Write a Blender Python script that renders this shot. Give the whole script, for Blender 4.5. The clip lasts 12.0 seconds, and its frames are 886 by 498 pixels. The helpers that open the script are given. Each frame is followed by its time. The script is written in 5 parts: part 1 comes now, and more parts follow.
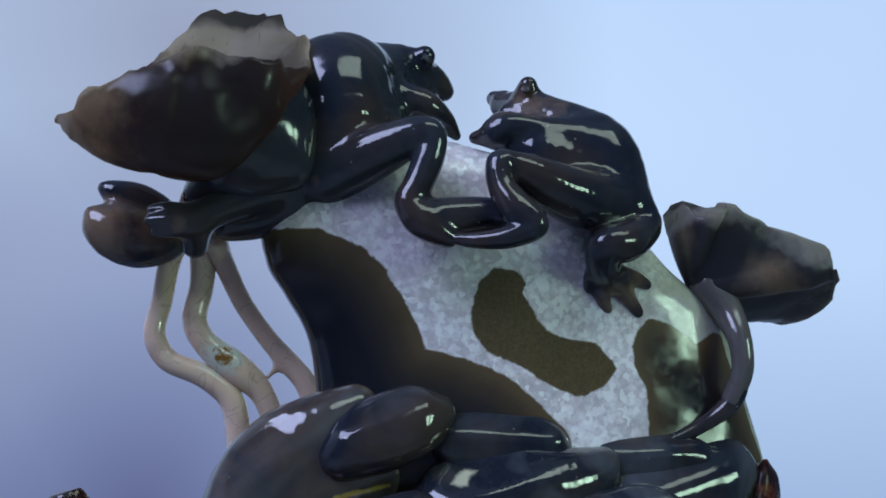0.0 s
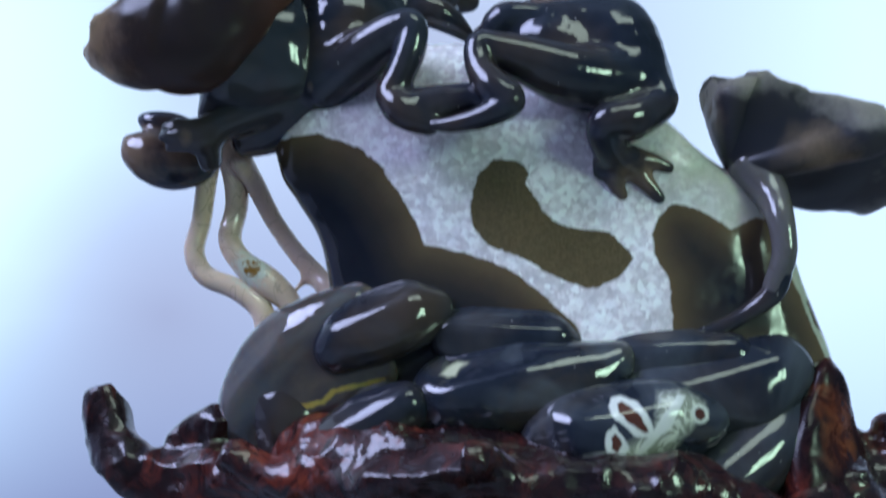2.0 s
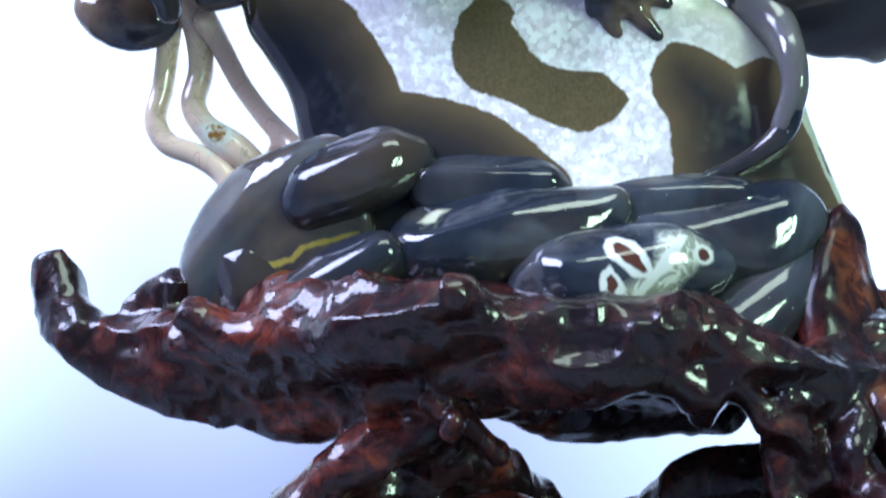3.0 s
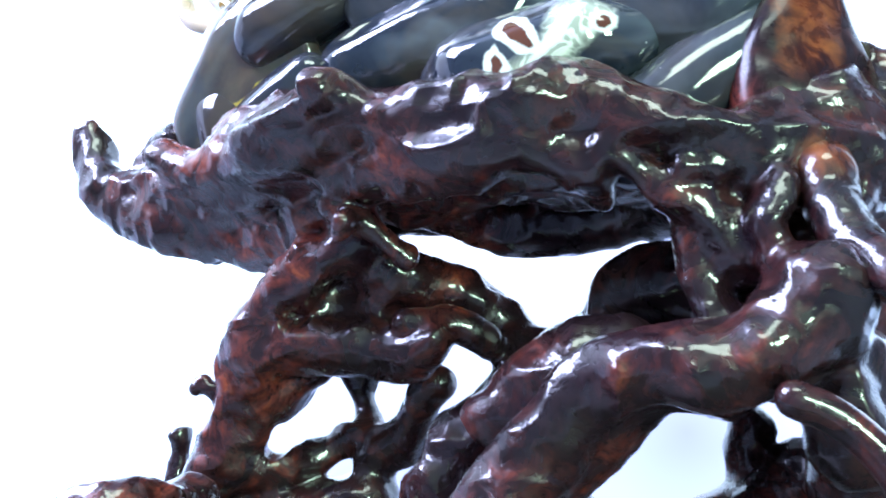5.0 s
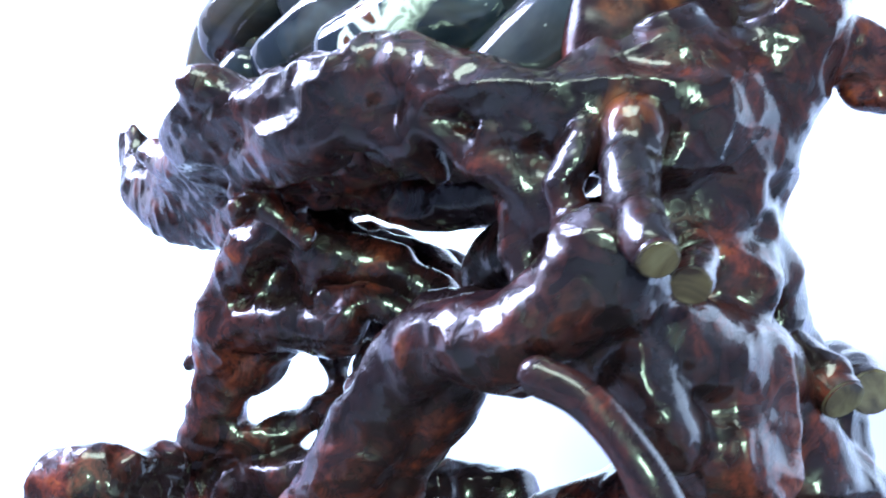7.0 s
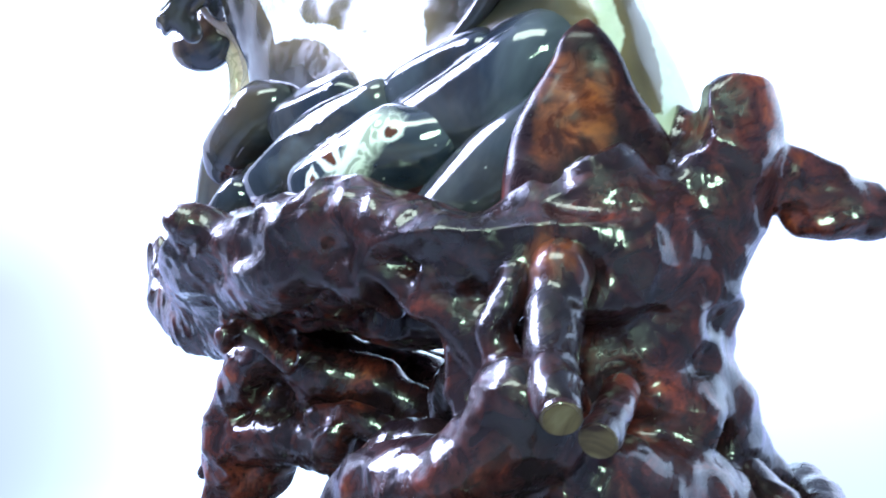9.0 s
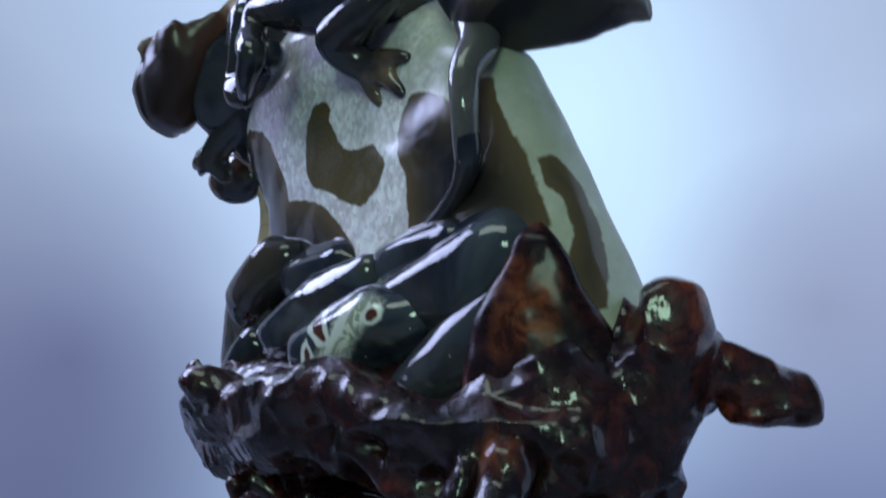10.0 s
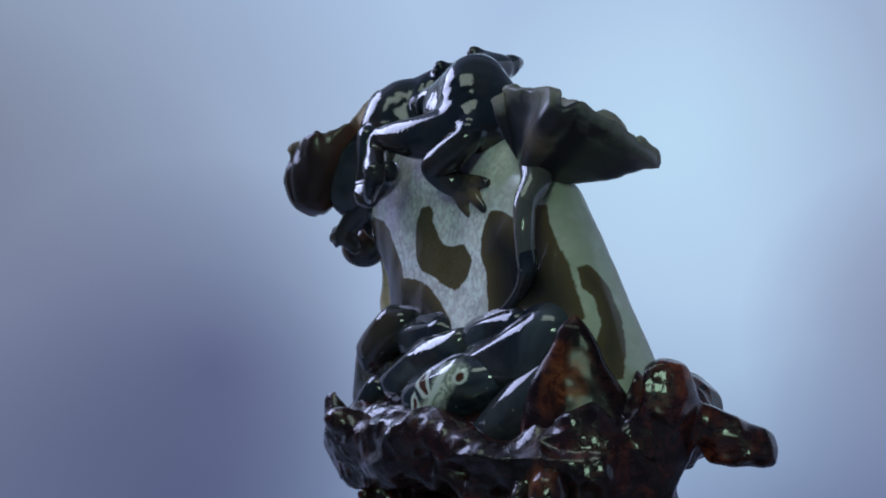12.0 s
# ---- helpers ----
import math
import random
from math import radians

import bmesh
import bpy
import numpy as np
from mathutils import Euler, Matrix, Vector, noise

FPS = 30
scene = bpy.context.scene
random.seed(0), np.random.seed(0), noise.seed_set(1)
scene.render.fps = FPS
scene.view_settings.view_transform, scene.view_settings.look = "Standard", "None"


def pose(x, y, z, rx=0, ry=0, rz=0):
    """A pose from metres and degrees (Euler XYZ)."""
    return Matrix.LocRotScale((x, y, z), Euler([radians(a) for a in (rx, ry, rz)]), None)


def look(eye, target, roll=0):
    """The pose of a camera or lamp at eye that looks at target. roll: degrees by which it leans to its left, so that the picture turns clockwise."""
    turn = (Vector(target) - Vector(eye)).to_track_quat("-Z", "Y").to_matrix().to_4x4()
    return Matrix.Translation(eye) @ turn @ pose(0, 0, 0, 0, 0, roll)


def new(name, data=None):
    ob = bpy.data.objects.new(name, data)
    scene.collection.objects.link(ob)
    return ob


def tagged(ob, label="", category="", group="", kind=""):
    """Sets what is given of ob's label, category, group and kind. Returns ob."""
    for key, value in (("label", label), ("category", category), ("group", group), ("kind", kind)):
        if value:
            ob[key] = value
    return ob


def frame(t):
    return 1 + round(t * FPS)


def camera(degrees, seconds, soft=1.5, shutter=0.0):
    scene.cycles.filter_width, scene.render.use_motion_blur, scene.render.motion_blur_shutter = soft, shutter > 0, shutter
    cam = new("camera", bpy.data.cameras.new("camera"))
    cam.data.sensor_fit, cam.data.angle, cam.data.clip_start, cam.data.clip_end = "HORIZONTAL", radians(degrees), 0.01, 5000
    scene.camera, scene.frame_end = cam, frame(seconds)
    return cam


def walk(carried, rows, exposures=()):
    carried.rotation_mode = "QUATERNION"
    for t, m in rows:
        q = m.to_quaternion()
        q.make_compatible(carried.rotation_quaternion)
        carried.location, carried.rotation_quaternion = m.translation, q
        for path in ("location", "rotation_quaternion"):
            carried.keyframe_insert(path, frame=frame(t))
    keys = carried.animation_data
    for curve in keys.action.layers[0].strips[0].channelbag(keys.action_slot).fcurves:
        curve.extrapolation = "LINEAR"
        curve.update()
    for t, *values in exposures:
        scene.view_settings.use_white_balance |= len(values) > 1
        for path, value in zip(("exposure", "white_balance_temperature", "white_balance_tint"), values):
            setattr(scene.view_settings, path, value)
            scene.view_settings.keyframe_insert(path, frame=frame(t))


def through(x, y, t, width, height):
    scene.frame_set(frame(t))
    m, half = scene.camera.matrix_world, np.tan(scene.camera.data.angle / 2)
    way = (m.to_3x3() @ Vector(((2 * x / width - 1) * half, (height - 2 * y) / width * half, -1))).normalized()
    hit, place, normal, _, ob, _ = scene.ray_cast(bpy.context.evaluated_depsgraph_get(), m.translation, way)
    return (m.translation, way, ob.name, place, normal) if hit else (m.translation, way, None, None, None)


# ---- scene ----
cam = camera(50.8, 12.0, soft=1.8, shutter=0.5)
PATH = [
    (0.0000, -0.0886, -0.4152, 0.2281, 101.1747, -0.0231, -12.1407),
    (0.5000, -0.0487, -0.4230, 0.2336, 100.4651, 0.1168, -7.2488),
    (1.0000, 0.0061, -0.4290, 0.2282, 100.4706, 0.2866, -0.4834),
    (1.5000, 0.0427, -0.4192, 0.2020, 101.7141, -0.0697, 4.8775),
    (2.0000, 0.0391, -0.4009, 0.1698, 103.2764, -0.4307, 5.6974),
    (2.5000, 0.0437, -0.3655, 0.1312, 103.0603, -0.2880, 5.7339),
    (3.0000, 0.0414, -0.3544, 0.1204, 102.8711, 0.0274, 5.5740),
    (3.5000, 0.0535, -0.3397, 0.0919, 101.6389, 0.2888, 6.9205),
    (3.7000, 0.0591, -0.3373, 0.0872, 101.4004, 0.4191, 8.4864),
    (5.3000, 0.1899, -0.2894, 0.0670, 100.4601, -0.1428, 28.1377),
    (5.5000, 0.1895, -0.2903, 0.0672, 100.1666, -0.2613, 27.8860),
    (6.0000, 0.2197, -0.2729, 0.0704, 99.8353, -0.1325, 32.2009),
    (6.5000, 0.2471, -0.2505, 0.0605, 99.1734, -0.5239, 37.1718),
    (6.7000, 0.2664, -0.2345, 0.0639, 98.4592, -0.6346, 40.7588),
    (8.3000, 0.3205, -0.1958, 0.0850, 101.1182, 0.0767, 50.7754),
    (8.5000, 0.3207, -0.1953, 0.0853, 101.4673, 0.0545, 50.6643),
    (9.0000, 0.3295, -0.1961, 0.0948, 101.5792, 0.6845, 50.4421),
    (9.5000, 0.3587, -0.1784, 0.1029, 103.8702, 1.0311, 53.4679),
    (10.0000, 0.3828, -0.1938, 0.1325, 104.2258, 0.3948, 55.0531),
    (10.5000, 0.4027, -0.2052, 0.1469, 104.0335, 1.0505, 56.3470),
    (11.0000, 0.4217, -0.1943, 0.1400, 104.0186, 0.1355, 60.0191),
    (11.5000, 0.4594, -0.2205, 0.1452, 104.1882, -0.8797, 60.7709),
    (12.0000, 0.5092, -0.2492, 0.1373, 104.4336, -1.1558, 62.3774),
]
walk(cam, [(t, pose(*p)) for t, *p in PATH],
     exposures=[(0.0, 0.0), (1.6, 0.1), (2.0, 0.57), (2.5, 1.2), (3.0, 1.5), (3.7, 1.98), (5.3, 2.6), (6.7, 2.6), (8.3, 2.6), (9.0, 2.4), (9.3, 1.75),
                (9.5, 1.3), (9.8, 0.5), (10.0, 0.12), (10.3, -0.6), (10.5, -0.82), (10.8, -0.52), (11.0, -0.34), (11.4, -0.24), (12.0, -0.30)])

# ---- world and large lights ----
world = bpy.data.worlds.new("world")
scene.world = world
world.use_nodes = True
world.node_tree.nodes["Background"].inputs[0].default_value = (0.55, 0.62, 0.8, 1)
world.node_tree.nodes["Background"].inputs[1].default_value = 0.02


def area_lamp(name, eye, target, w, h, power, colour):
    data = bpy.data.lights.new(name, "AREA")
    data.shape, data.size, data.size_y = "RECTANGLE", w, h
    data.energy, data.color = power, colour
    ob = new(name, data)
    ob.matrix_world = look(eye, target)
    return ob


# the two-paned window behind the viewer, a ceiling panel, and the bluish skylight to the side
for x, y in ((1.42, -1.52), (1.62, -1.30)):
    area_lamp("window_light", (x, y, 0.55), (0.03, 0, 0.25), 0.22, 0.42, 4.2, (0.64, 1.0, 0.77))
area_lamp("ceiling_light", (0.55, -1.15, 1.85), (0.03, 0, 0.2), 1.2, 0.6, 7.5, (0.80, 1.0, 0.90))
area_lamp("side_light", (-1.38, -0.92, 1.62), (0.0, 0, 0.2), 1.2, 1.1, 42, (0.55, 0.62, 1.0))


# ---- materials ----
def material(name):
    m = bpy.data.materials.new(name)
    m.use_nodes = True
    nt = m.node_tree
    return m, nt, nt.nodes["Principled BSDF"]


def coords(nt, scale=1.0):
    tc = nt.nodes.new("ShaderNodeTexCoord")
    mp = nt.nodes.new("ShaderNodeMapping")
    mp.inputs["Scale"].default_value = (scale, scale, scale) if isinstance(scale, (int, float)) else scale
    nt.links.new(tc.outputs["Object"], mp.inputs["Vector"])
    return mp.outputs["Vector"]


def noise_tex(nt, vec, scale, detail=4.0, rough=0.55, distortion=0.0):
    n = nt.nodes.new("ShaderNodeTexNoise")
    n.inputs["Scale"].default_value = scale
    n.inputs["Detail"].default_value = detail
    n.inputs["Roughness"].default_value = rough
    n.inputs["Distortion"].default_value = distortion
    nt.links.new(vec, n.inputs["Vector"])
    return n.outputs["Fac"]


def ramp(nt, fac, *stops):
    r = nt.nodes.new("ShaderNodeValToRGB")
    while len(r.color_ramp.elements) < len(stops):
        r.color_ramp.elements.new(0.5)
    for el, (pos, col) in zip(r.color_ramp.elements, stops):
        el.position = pos
        el.color = (*col, 1) if len(col) == 3 else col
    nt.links.new(fac, r.inputs["Fac"])
    return r.outputs["Color"]


def grey(v):
    return (v, v, v)


def mix(nt, fac, a, b, kind="MIX"):
    n = nt.nodes.new("ShaderNodeMix")
    n.data_type, n.blend_type = "RGBA", kind
    for sock, value in ((n.inputs[0], fac), (n.inputs[6], a), (n.inputs[7], b)):
        if isinstance(value, bpy.types.NodeSocket):
            nt.links.new(value, sock)
        elif isinstance(value, (int, float)):
            sock.default_value = value
        else:
            sock.default_value = (*value, 1)
    return n.outputs[2]


def calc(nt, op, a, b=0.0):
    n = nt.nodes.new("ShaderNodeMath")
    n.operation = op
    for sock, value in ((n.inputs[0], a), (n.inputs[1], b)):
        if isinstance(value, bpy.types.NodeSocket):
            nt.links.new(value, sock)
        else:
            sock.default_value = value
    return n.outputs[0]


def attribute(nt, name):
    n = nt.nodes.new("ShaderNodeAttribute")
    n.attribute_name = name
    return n.outputs["Fac"]


def zones(nt, v, col, spots, colour):
    """Clouded patches of another colour round the given places: rows of (x, y, z, radius)."""
    wob = calc(nt, "MULTIPLY", noise_tex(nt, v, 70, 4, 0.6), 0.9)
    for x, y, z, radius in spots:
        d = nt.nodes.new("ShaderNodeVectorMath")
        d.operation = "DISTANCE"
        nt.links.new(v, d.inputs[0])
        d.inputs[1].default_value = (x, y, z)
        far = calc(nt, "ADD", calc(nt, "DIVIDE", d.outputs["Value"], radius), wob)
        col = mix(nt, ramp(nt, far, (0.6, grey(0.95)), (1.5, grey(0))), col, colour)
    return col


def bump(nt, bsdf, height, strength, distance):
    b = nt.nodes.new("ShaderNodeBump")
    b.inputs["Strength"].default_value = strength
    b.inputs["Distance"].default_value = distance
    nt.links.new(height, b.inputs["Height"])
    nt.links.new(b.outputs["Normal"], bsdf.inputs["Normal"])


def specks(nt, v, col):
    """A few grains of pale dust."""
    dust = nt.nodes.new("ShaderNodeTexVoronoi")
    dust.inputs["Scale"].default_value = 240
    nt.links.new(v, dust.inputs["Vector"])
    sep = nt.nodes.new("ShaderNodeSeparateColor")
    nt.links.new(dust.outputs["Color"], sep.inputs[0])
    few = ramp(nt, sep.outputs[0], (0.95, grey(0)), (0.96, grey(1)))
    dot = ramp(nt, dust.outputs["Distance"], (0.05, grey(0.7)), (0.12, grey(0)))
    return mix(nt, calc(nt, "MULTIPLY", few, dot), col, (0.45, 0.44, 0.42))


def black_agate(name, brown=0.45, spots=(), rough=0.05, milky=0.7):
    m, nt, p = material(name)
    v = coords(nt)
    big = noise_tex(nt, v, 22, 3, 0.5, 0.6)
    fine = noise_tex(nt, v, 160, 5, 0.6)
    dark = mix(nt, fine, (0.010, 0.014, 0.024), (0.020, 0.026, 0.040))
    fac = ramp(nt, big, (0.44, grey(0)), (0.66, grey(brown)))
    milk = ramp(nt, noise_tex(nt, v, 13, 4, 0.6, 1.2), (0.44, grey(0)), (0.68, grey(min(1.0, milky))))
    dark = mix(nt, milk, dark, tuple(c * milky for c in (0.070, 0.080, 0.098)))
    col = mix(nt, fac, dark, (0.075, 0.048, 0.030))
    col = specks(nt, v, col)
    nt.links.new(zones(nt, v, col, spots, (0.20, 0.135, 0.09)), p.inputs["Base Color"])
    nt.links.new(ramp(nt, fine, (0.3, grey(rough)), (0.8, grey(rough + 0.09))), p.inputs["Roughness"])
    p.inputs["IOR"].default_value = 1.55
    wave = calc(nt, "ADD", noise_tex(nt, v, 38, 3), calc(nt, "MULTIPLY", fine, 0.1))
    bump(nt, p, wave, 0.09, 0.004)
    return m


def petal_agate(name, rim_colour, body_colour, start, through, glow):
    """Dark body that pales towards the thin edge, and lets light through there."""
    m, nt, p = material(name)
    v = coords(nt)
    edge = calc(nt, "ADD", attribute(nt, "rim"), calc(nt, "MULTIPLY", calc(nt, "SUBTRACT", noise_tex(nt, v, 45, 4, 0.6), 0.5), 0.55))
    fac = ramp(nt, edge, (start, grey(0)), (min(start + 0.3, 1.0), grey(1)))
    cloud = noise_tex(nt, v, 26, 3, 0.5, 0.4)
    body = mix(nt, ramp(nt, cloud, (0.50, grey(0)), (0.8, grey(0.45))), body_colour, (0.085, 0.066, 0.052))
    body = zones(nt, v, body, SMOKY_ENDS, (0.19, 0.14, 0.10))
    body = zones(nt, v, body, PALE_SPOTS, tuple(c * 0.8 for c in rim_colour))
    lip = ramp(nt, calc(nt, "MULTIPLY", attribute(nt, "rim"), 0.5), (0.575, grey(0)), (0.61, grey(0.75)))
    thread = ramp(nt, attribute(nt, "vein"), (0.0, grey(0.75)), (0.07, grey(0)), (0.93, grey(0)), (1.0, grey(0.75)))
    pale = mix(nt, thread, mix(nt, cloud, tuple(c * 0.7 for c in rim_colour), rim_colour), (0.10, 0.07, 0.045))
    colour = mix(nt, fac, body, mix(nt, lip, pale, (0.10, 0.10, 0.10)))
    nt.links.new(colour, p.inputs["Base Color"])
    p.inputs["Roughness"].default_value = 0.28
    p.inputs["Coat Weight"].default_value = 0.12
    p.inputs["Coat Roughness"].default_value = 0.08
    bump(nt, p, noise_tex(nt, v, 60, 4), 0.15, 0.002)
    tr = nt.nodes.new("ShaderNodeBsdfTranslucent")
    nt.links.new(mix(nt, fac, zones(nt, v, glow, LEAF_GLOW, (0.92, 0.74, 0.54)), colour), tr.inputs["Color"])
    ms = nt.nodes.new("ShaderNodeMixShader")
    nt.links.new(calc(nt, "ADD", calc(nt, "MULTIPLY", fac, 0.5), calc(nt, "MULTIPLY", zones(nt, v, grey(through), LEAF_GLOW, grey(min(0.8, through * 1.9))), 1.0)), ms.inputs[0])
    nt.links.new(p.outputs[0], ms.inputs[1])
    nt.links.new(tr.outputs[0], ms.inputs[2])
    nt.links.new(ms.outputs[0], nt.nodes["Material Output"].inputs["Surface"])
    return m


def milky_agate(name, colour):
    m, nt, p = material(name)
    v = coords(nt)
    stain = noise_tex(nt, v, 55, 4, 0.6, 0.5)
    col = mix(nt, ramp(nt, stain, (0.55, grey(0)), (0.75, grey(0.6))), colour, tuple(c * 0.45 for c in colour))
    rust = nt.nodes.new("ShaderNodeVectorMath")
    rust.operation = "DISTANCE"
    nt.links.new(v, rust.inputs[0])
    rust.inputs[1].default_value = RUST_SPOT
    d = calc(nt, "ADD", calc(nt, "MULTIPLY", rust.outputs["Value"], 46.0), calc(nt, "MULTIPLY", noise_tex(nt, v, 260, 4, 0.7), 0.9))
    col = mix(nt, ramp(nt, d, (0.75, grey(1)), (0.95, grey(0))), col, (0.55, 0.58, 0.48))
    col = mix(nt, ramp(nt, d, (0.55, grey(1)), (0.68, grey(0))), col, (0.22, 0.11, 0.02))
    crack = noise_tex(nt, v, 30, 2, 0.4, 3.0)
    col = mix(nt, ramp(nt, crack, (0.475, grey(0)), (0.49, grey(0.4)), (0.505, grey(0))), col, (0.10, 0.075, 0.05))
    nt.links.new(col, p.inputs["Base Color"])
    p.inputs["Roughness"].default_value = 0.1
    p.inputs["Subsurface Weight"].default_value = 0.5
    p.inputs["Subsurface Radius"].default_value = (1.0, 0.85, 0.6)
    p.inputs["Subsurface Scale"].default_value = 0.006
    p.inputs["Coat Weight"].default_value = 0.2
    p.inputs["Coat Roughness"].default_value = 0.04
    bump(nt, p, noise_tex(nt, v, 120, 4), 0.1, 0.001)
    return m


def boulder_agate(name):
    """White quartz crystals with brown and near-black zones; the zones are distances stored on the mesh."""
    m, nt, p = material(name)
    v = coords(nt)
    wob = calc(nt, "ADD", calc(nt, "MULTIPLY", calc(nt, "SUBTRACT", noise_tex(nt, v, 420, 4, 0.7), 0.5), 0.0022),
               calc(nt, "MULTIPLY", calc(nt, "SUBTRACT", noise_tex(nt, v, 110, 3, 0.6), 0.5), 0.0024))
    vor = nt.nodes.new("ShaderNodeTexVoronoi")
    vor.inputs["Scale"].default_value = 330
    nt.links.new(v, vor.inputs["Vector"])
    sep = nt.nodes.new("ShaderNodeSeparateColor")
    nt.links.new(vor.outputs["Color"], sep.inputs[0])
    cell = sep.outputs[0]
    cloud = noise_tex(nt, v, 38, 4, 0.6)
    grain = calc(nt, "SUBTRACT", calc(nt, "POWER", cell, 2.0), calc(nt, "MULTIPLY", vor.outputs["Distance"], 0.5))
    bright = calc(nt, "ADD", calc(nt, "MULTIPLY", grain, 0.16), calc(nt, "ADD", calc(nt, "ADD", calc(nt, "MULTIPLY", cloud, 0.55), calc(nt, "MULTIPLY", noise_tex(nt, v, 260, 4, 0.7), 0.45)), 0.02))
    white = ramp(nt, bright, (0.34, (0.56, 0.52, 0.55)), (0.48, (0.70, 0.65, 0.68)), (0.60, (0.88, 0.84, 0.87)), (0.72, (0.99, 0.97, 0.99)))
    flake = nt.nodes.new("ShaderNodeTexVoronoi")
    flake.inputs["Scale"].default_value = 380
    nt.links.new(v, flake.inputs["Vector"])
    sep2 = nt.nodes.new("ShaderNodeSeparateColor")
    nt.links.new(flake.outputs["Color"], sep2.inputs[0])
    shiny = calc(nt, "MULTIPLY", ramp(nt, sep2.outputs[1], (0.62, grey(0)), (0.72, grey(0.85))), ramp(nt, noise_tex(nt, v, 75, 3), (0.42, grey(0)), (0.52, grey(1))))
    white = mix(nt, shiny, white, (1.0, 1.0, 1.0))
    green = mix(nt, noise_tex(nt, v, 60, 5, 0.65), (0.34, 0.35, 0.25), (0.66, 0.68, 0.58))
    soft = calc(nt, "ADD", attribute(nt, "green"), calc(nt, "MULTIPLY", calc(nt, "SUBTRACT", noise_tex(nt, v, 90, 4, 0.65), 0.5), 1.1))
    base = mix(nt, ramp(nt, soft, (0.1, grey(0)), (0.95, grey(1))), white, green)
    speck = noise_tex(nt, v, 700, 4, 0.8)
    tan = mix(nt, ramp(nt, speck, (0.35, grey(0)), (0.7, grey(1))), (0.092, 0.068, 0.033), (0.160, 0.120, 0.060))
    inside = calc(nt, "ADD", attribute(nt, "brown"), wob)
    base = mix(nt, ramp(nt, calc(nt, "MULTIPLY", inside, 400.0), (0.0, grey(0)), (0.35, grey(1))), base, tan)
    deep = calc(nt, "ADD", attribute(nt, "dark"), wob)
    depth = calc(nt, "MULTIPLY", deep, 25.0)
    ink = ramp(nt, depth, (0.0, (0.13, 0.092, 0.048)), (0.22, (0.065, 0.048, 0.031)), (0.40, (0.032, 0.027, 0.024)), (0.66, (0.010, 0.012, 0.019)))
    base = mix(nt, ramp(nt, calc(nt, "MULTIPLY", deep, 400.0), (0.0, grey(0)), (0.35, grey(1))), base, ink)
    nt.links.new(base, p.inputs["Base Color"])
    nt.links.new(ramp(nt, cell, (0.0, grey(0.08)), (1.0, grey(0.24))), p.inputs["Roughness"])
    p.inputs["Subsurface Weight"].default_value = 0.08
    p.inputs["Subsurface Scale"].default_value = 0.003
    wave = calc(nt, "ADD", noise_tex(nt, v, 28, 3), calc(nt, "MULTIPLY", noise_tex(nt, v, 130, 3), 0.05))
    bump(nt, p, wave, 0.11, 0.004)
    return m


def veined_agate(name, brown):
    """Dark agate with pale, ringed, red and yellow figures, stored as distances on the mesh."""
    m, nt, p = material(name)
    v = coords(nt)
    wob = calc(nt, "MULTIPLY", calc(nt, "SUBTRACT", noise_tex(nt, v, 260, 4, 0.7), 0.5), 0.0022)
    fine = noise_tex(nt, v, 160, 5, 0.6)
    col = mix(nt, fine, (0.010, 0.014, 0.024), (0.022, 0.028, 0.042))
    band = noise_tex(nt, v, 12, 3, 0.5, 2.2)
    col = mix(nt, ramp(nt, band, (0.46, grey(0)), (0.60, grey(0.9))), col, (0.078, 0.090, 0.108))
    cloud = noise_tex(nt, v, 30, 4, 0.6, 0.6)
    col = mix(nt, ramp(nt, cloud, (0.5 - brown * 0.3, grey(0)), (0.75, grey(0.5 + brown * 0.4))), col, (0.085 + brown * 0.08, 0.060 + brown * 0.06, 0.036 + brown * 0.05))
    for key, colour, soft in (("pale", (0.36, 0.38, 0.31), 160.0), ("white", (0.78, 0.80, 0.74), 700.0), ("red", (0.10, 0.035, 0.022), 900.0),
                              ("yellow", (0.50, 0.37, 0.07), 700.0), ("cream", (0.60, 0.60, 0.42), 420.0)):
        d = calc(nt, "MULTIPLY", calc(nt, "ADD", attribute(nt, key), wob), soft)
        tint = mix(nt, fine, tuple(c * 0.8 for c in colour), colour)
        if key == "pale":
            line = ramp(nt, noise_tex(nt, v, 95, 2, 0.5, 1.6), (0.44, grey(0)), (0.48, grey(1)), (0.53, grey(1)), (0.57, grey(0)))
            tint = mix(nt, line, tint, (0.66, 0.68, 0.58))
        col = mix(nt, ramp(nt, d, (0.0, grey(0)), (0.6, grey(1))), col, tint)
    nt.links.new(specks(nt, v, col), p.inputs["Base Color"])
    p.inputs["Subsurface Weight"].default_value = 0.3 * brown
    p.inputs["Subsurface Scale"].default_value = 0.006
    p.inputs["Roughness"].default_value = 0.07
    p.inputs["Coat Weight"].default_value = 0.5
    p.inputs["Coat Roughness"].default_value = 0.04
    bump(nt, p, noise_tex(nt, v, 40, 3), 0.28, 0.004)
    return m


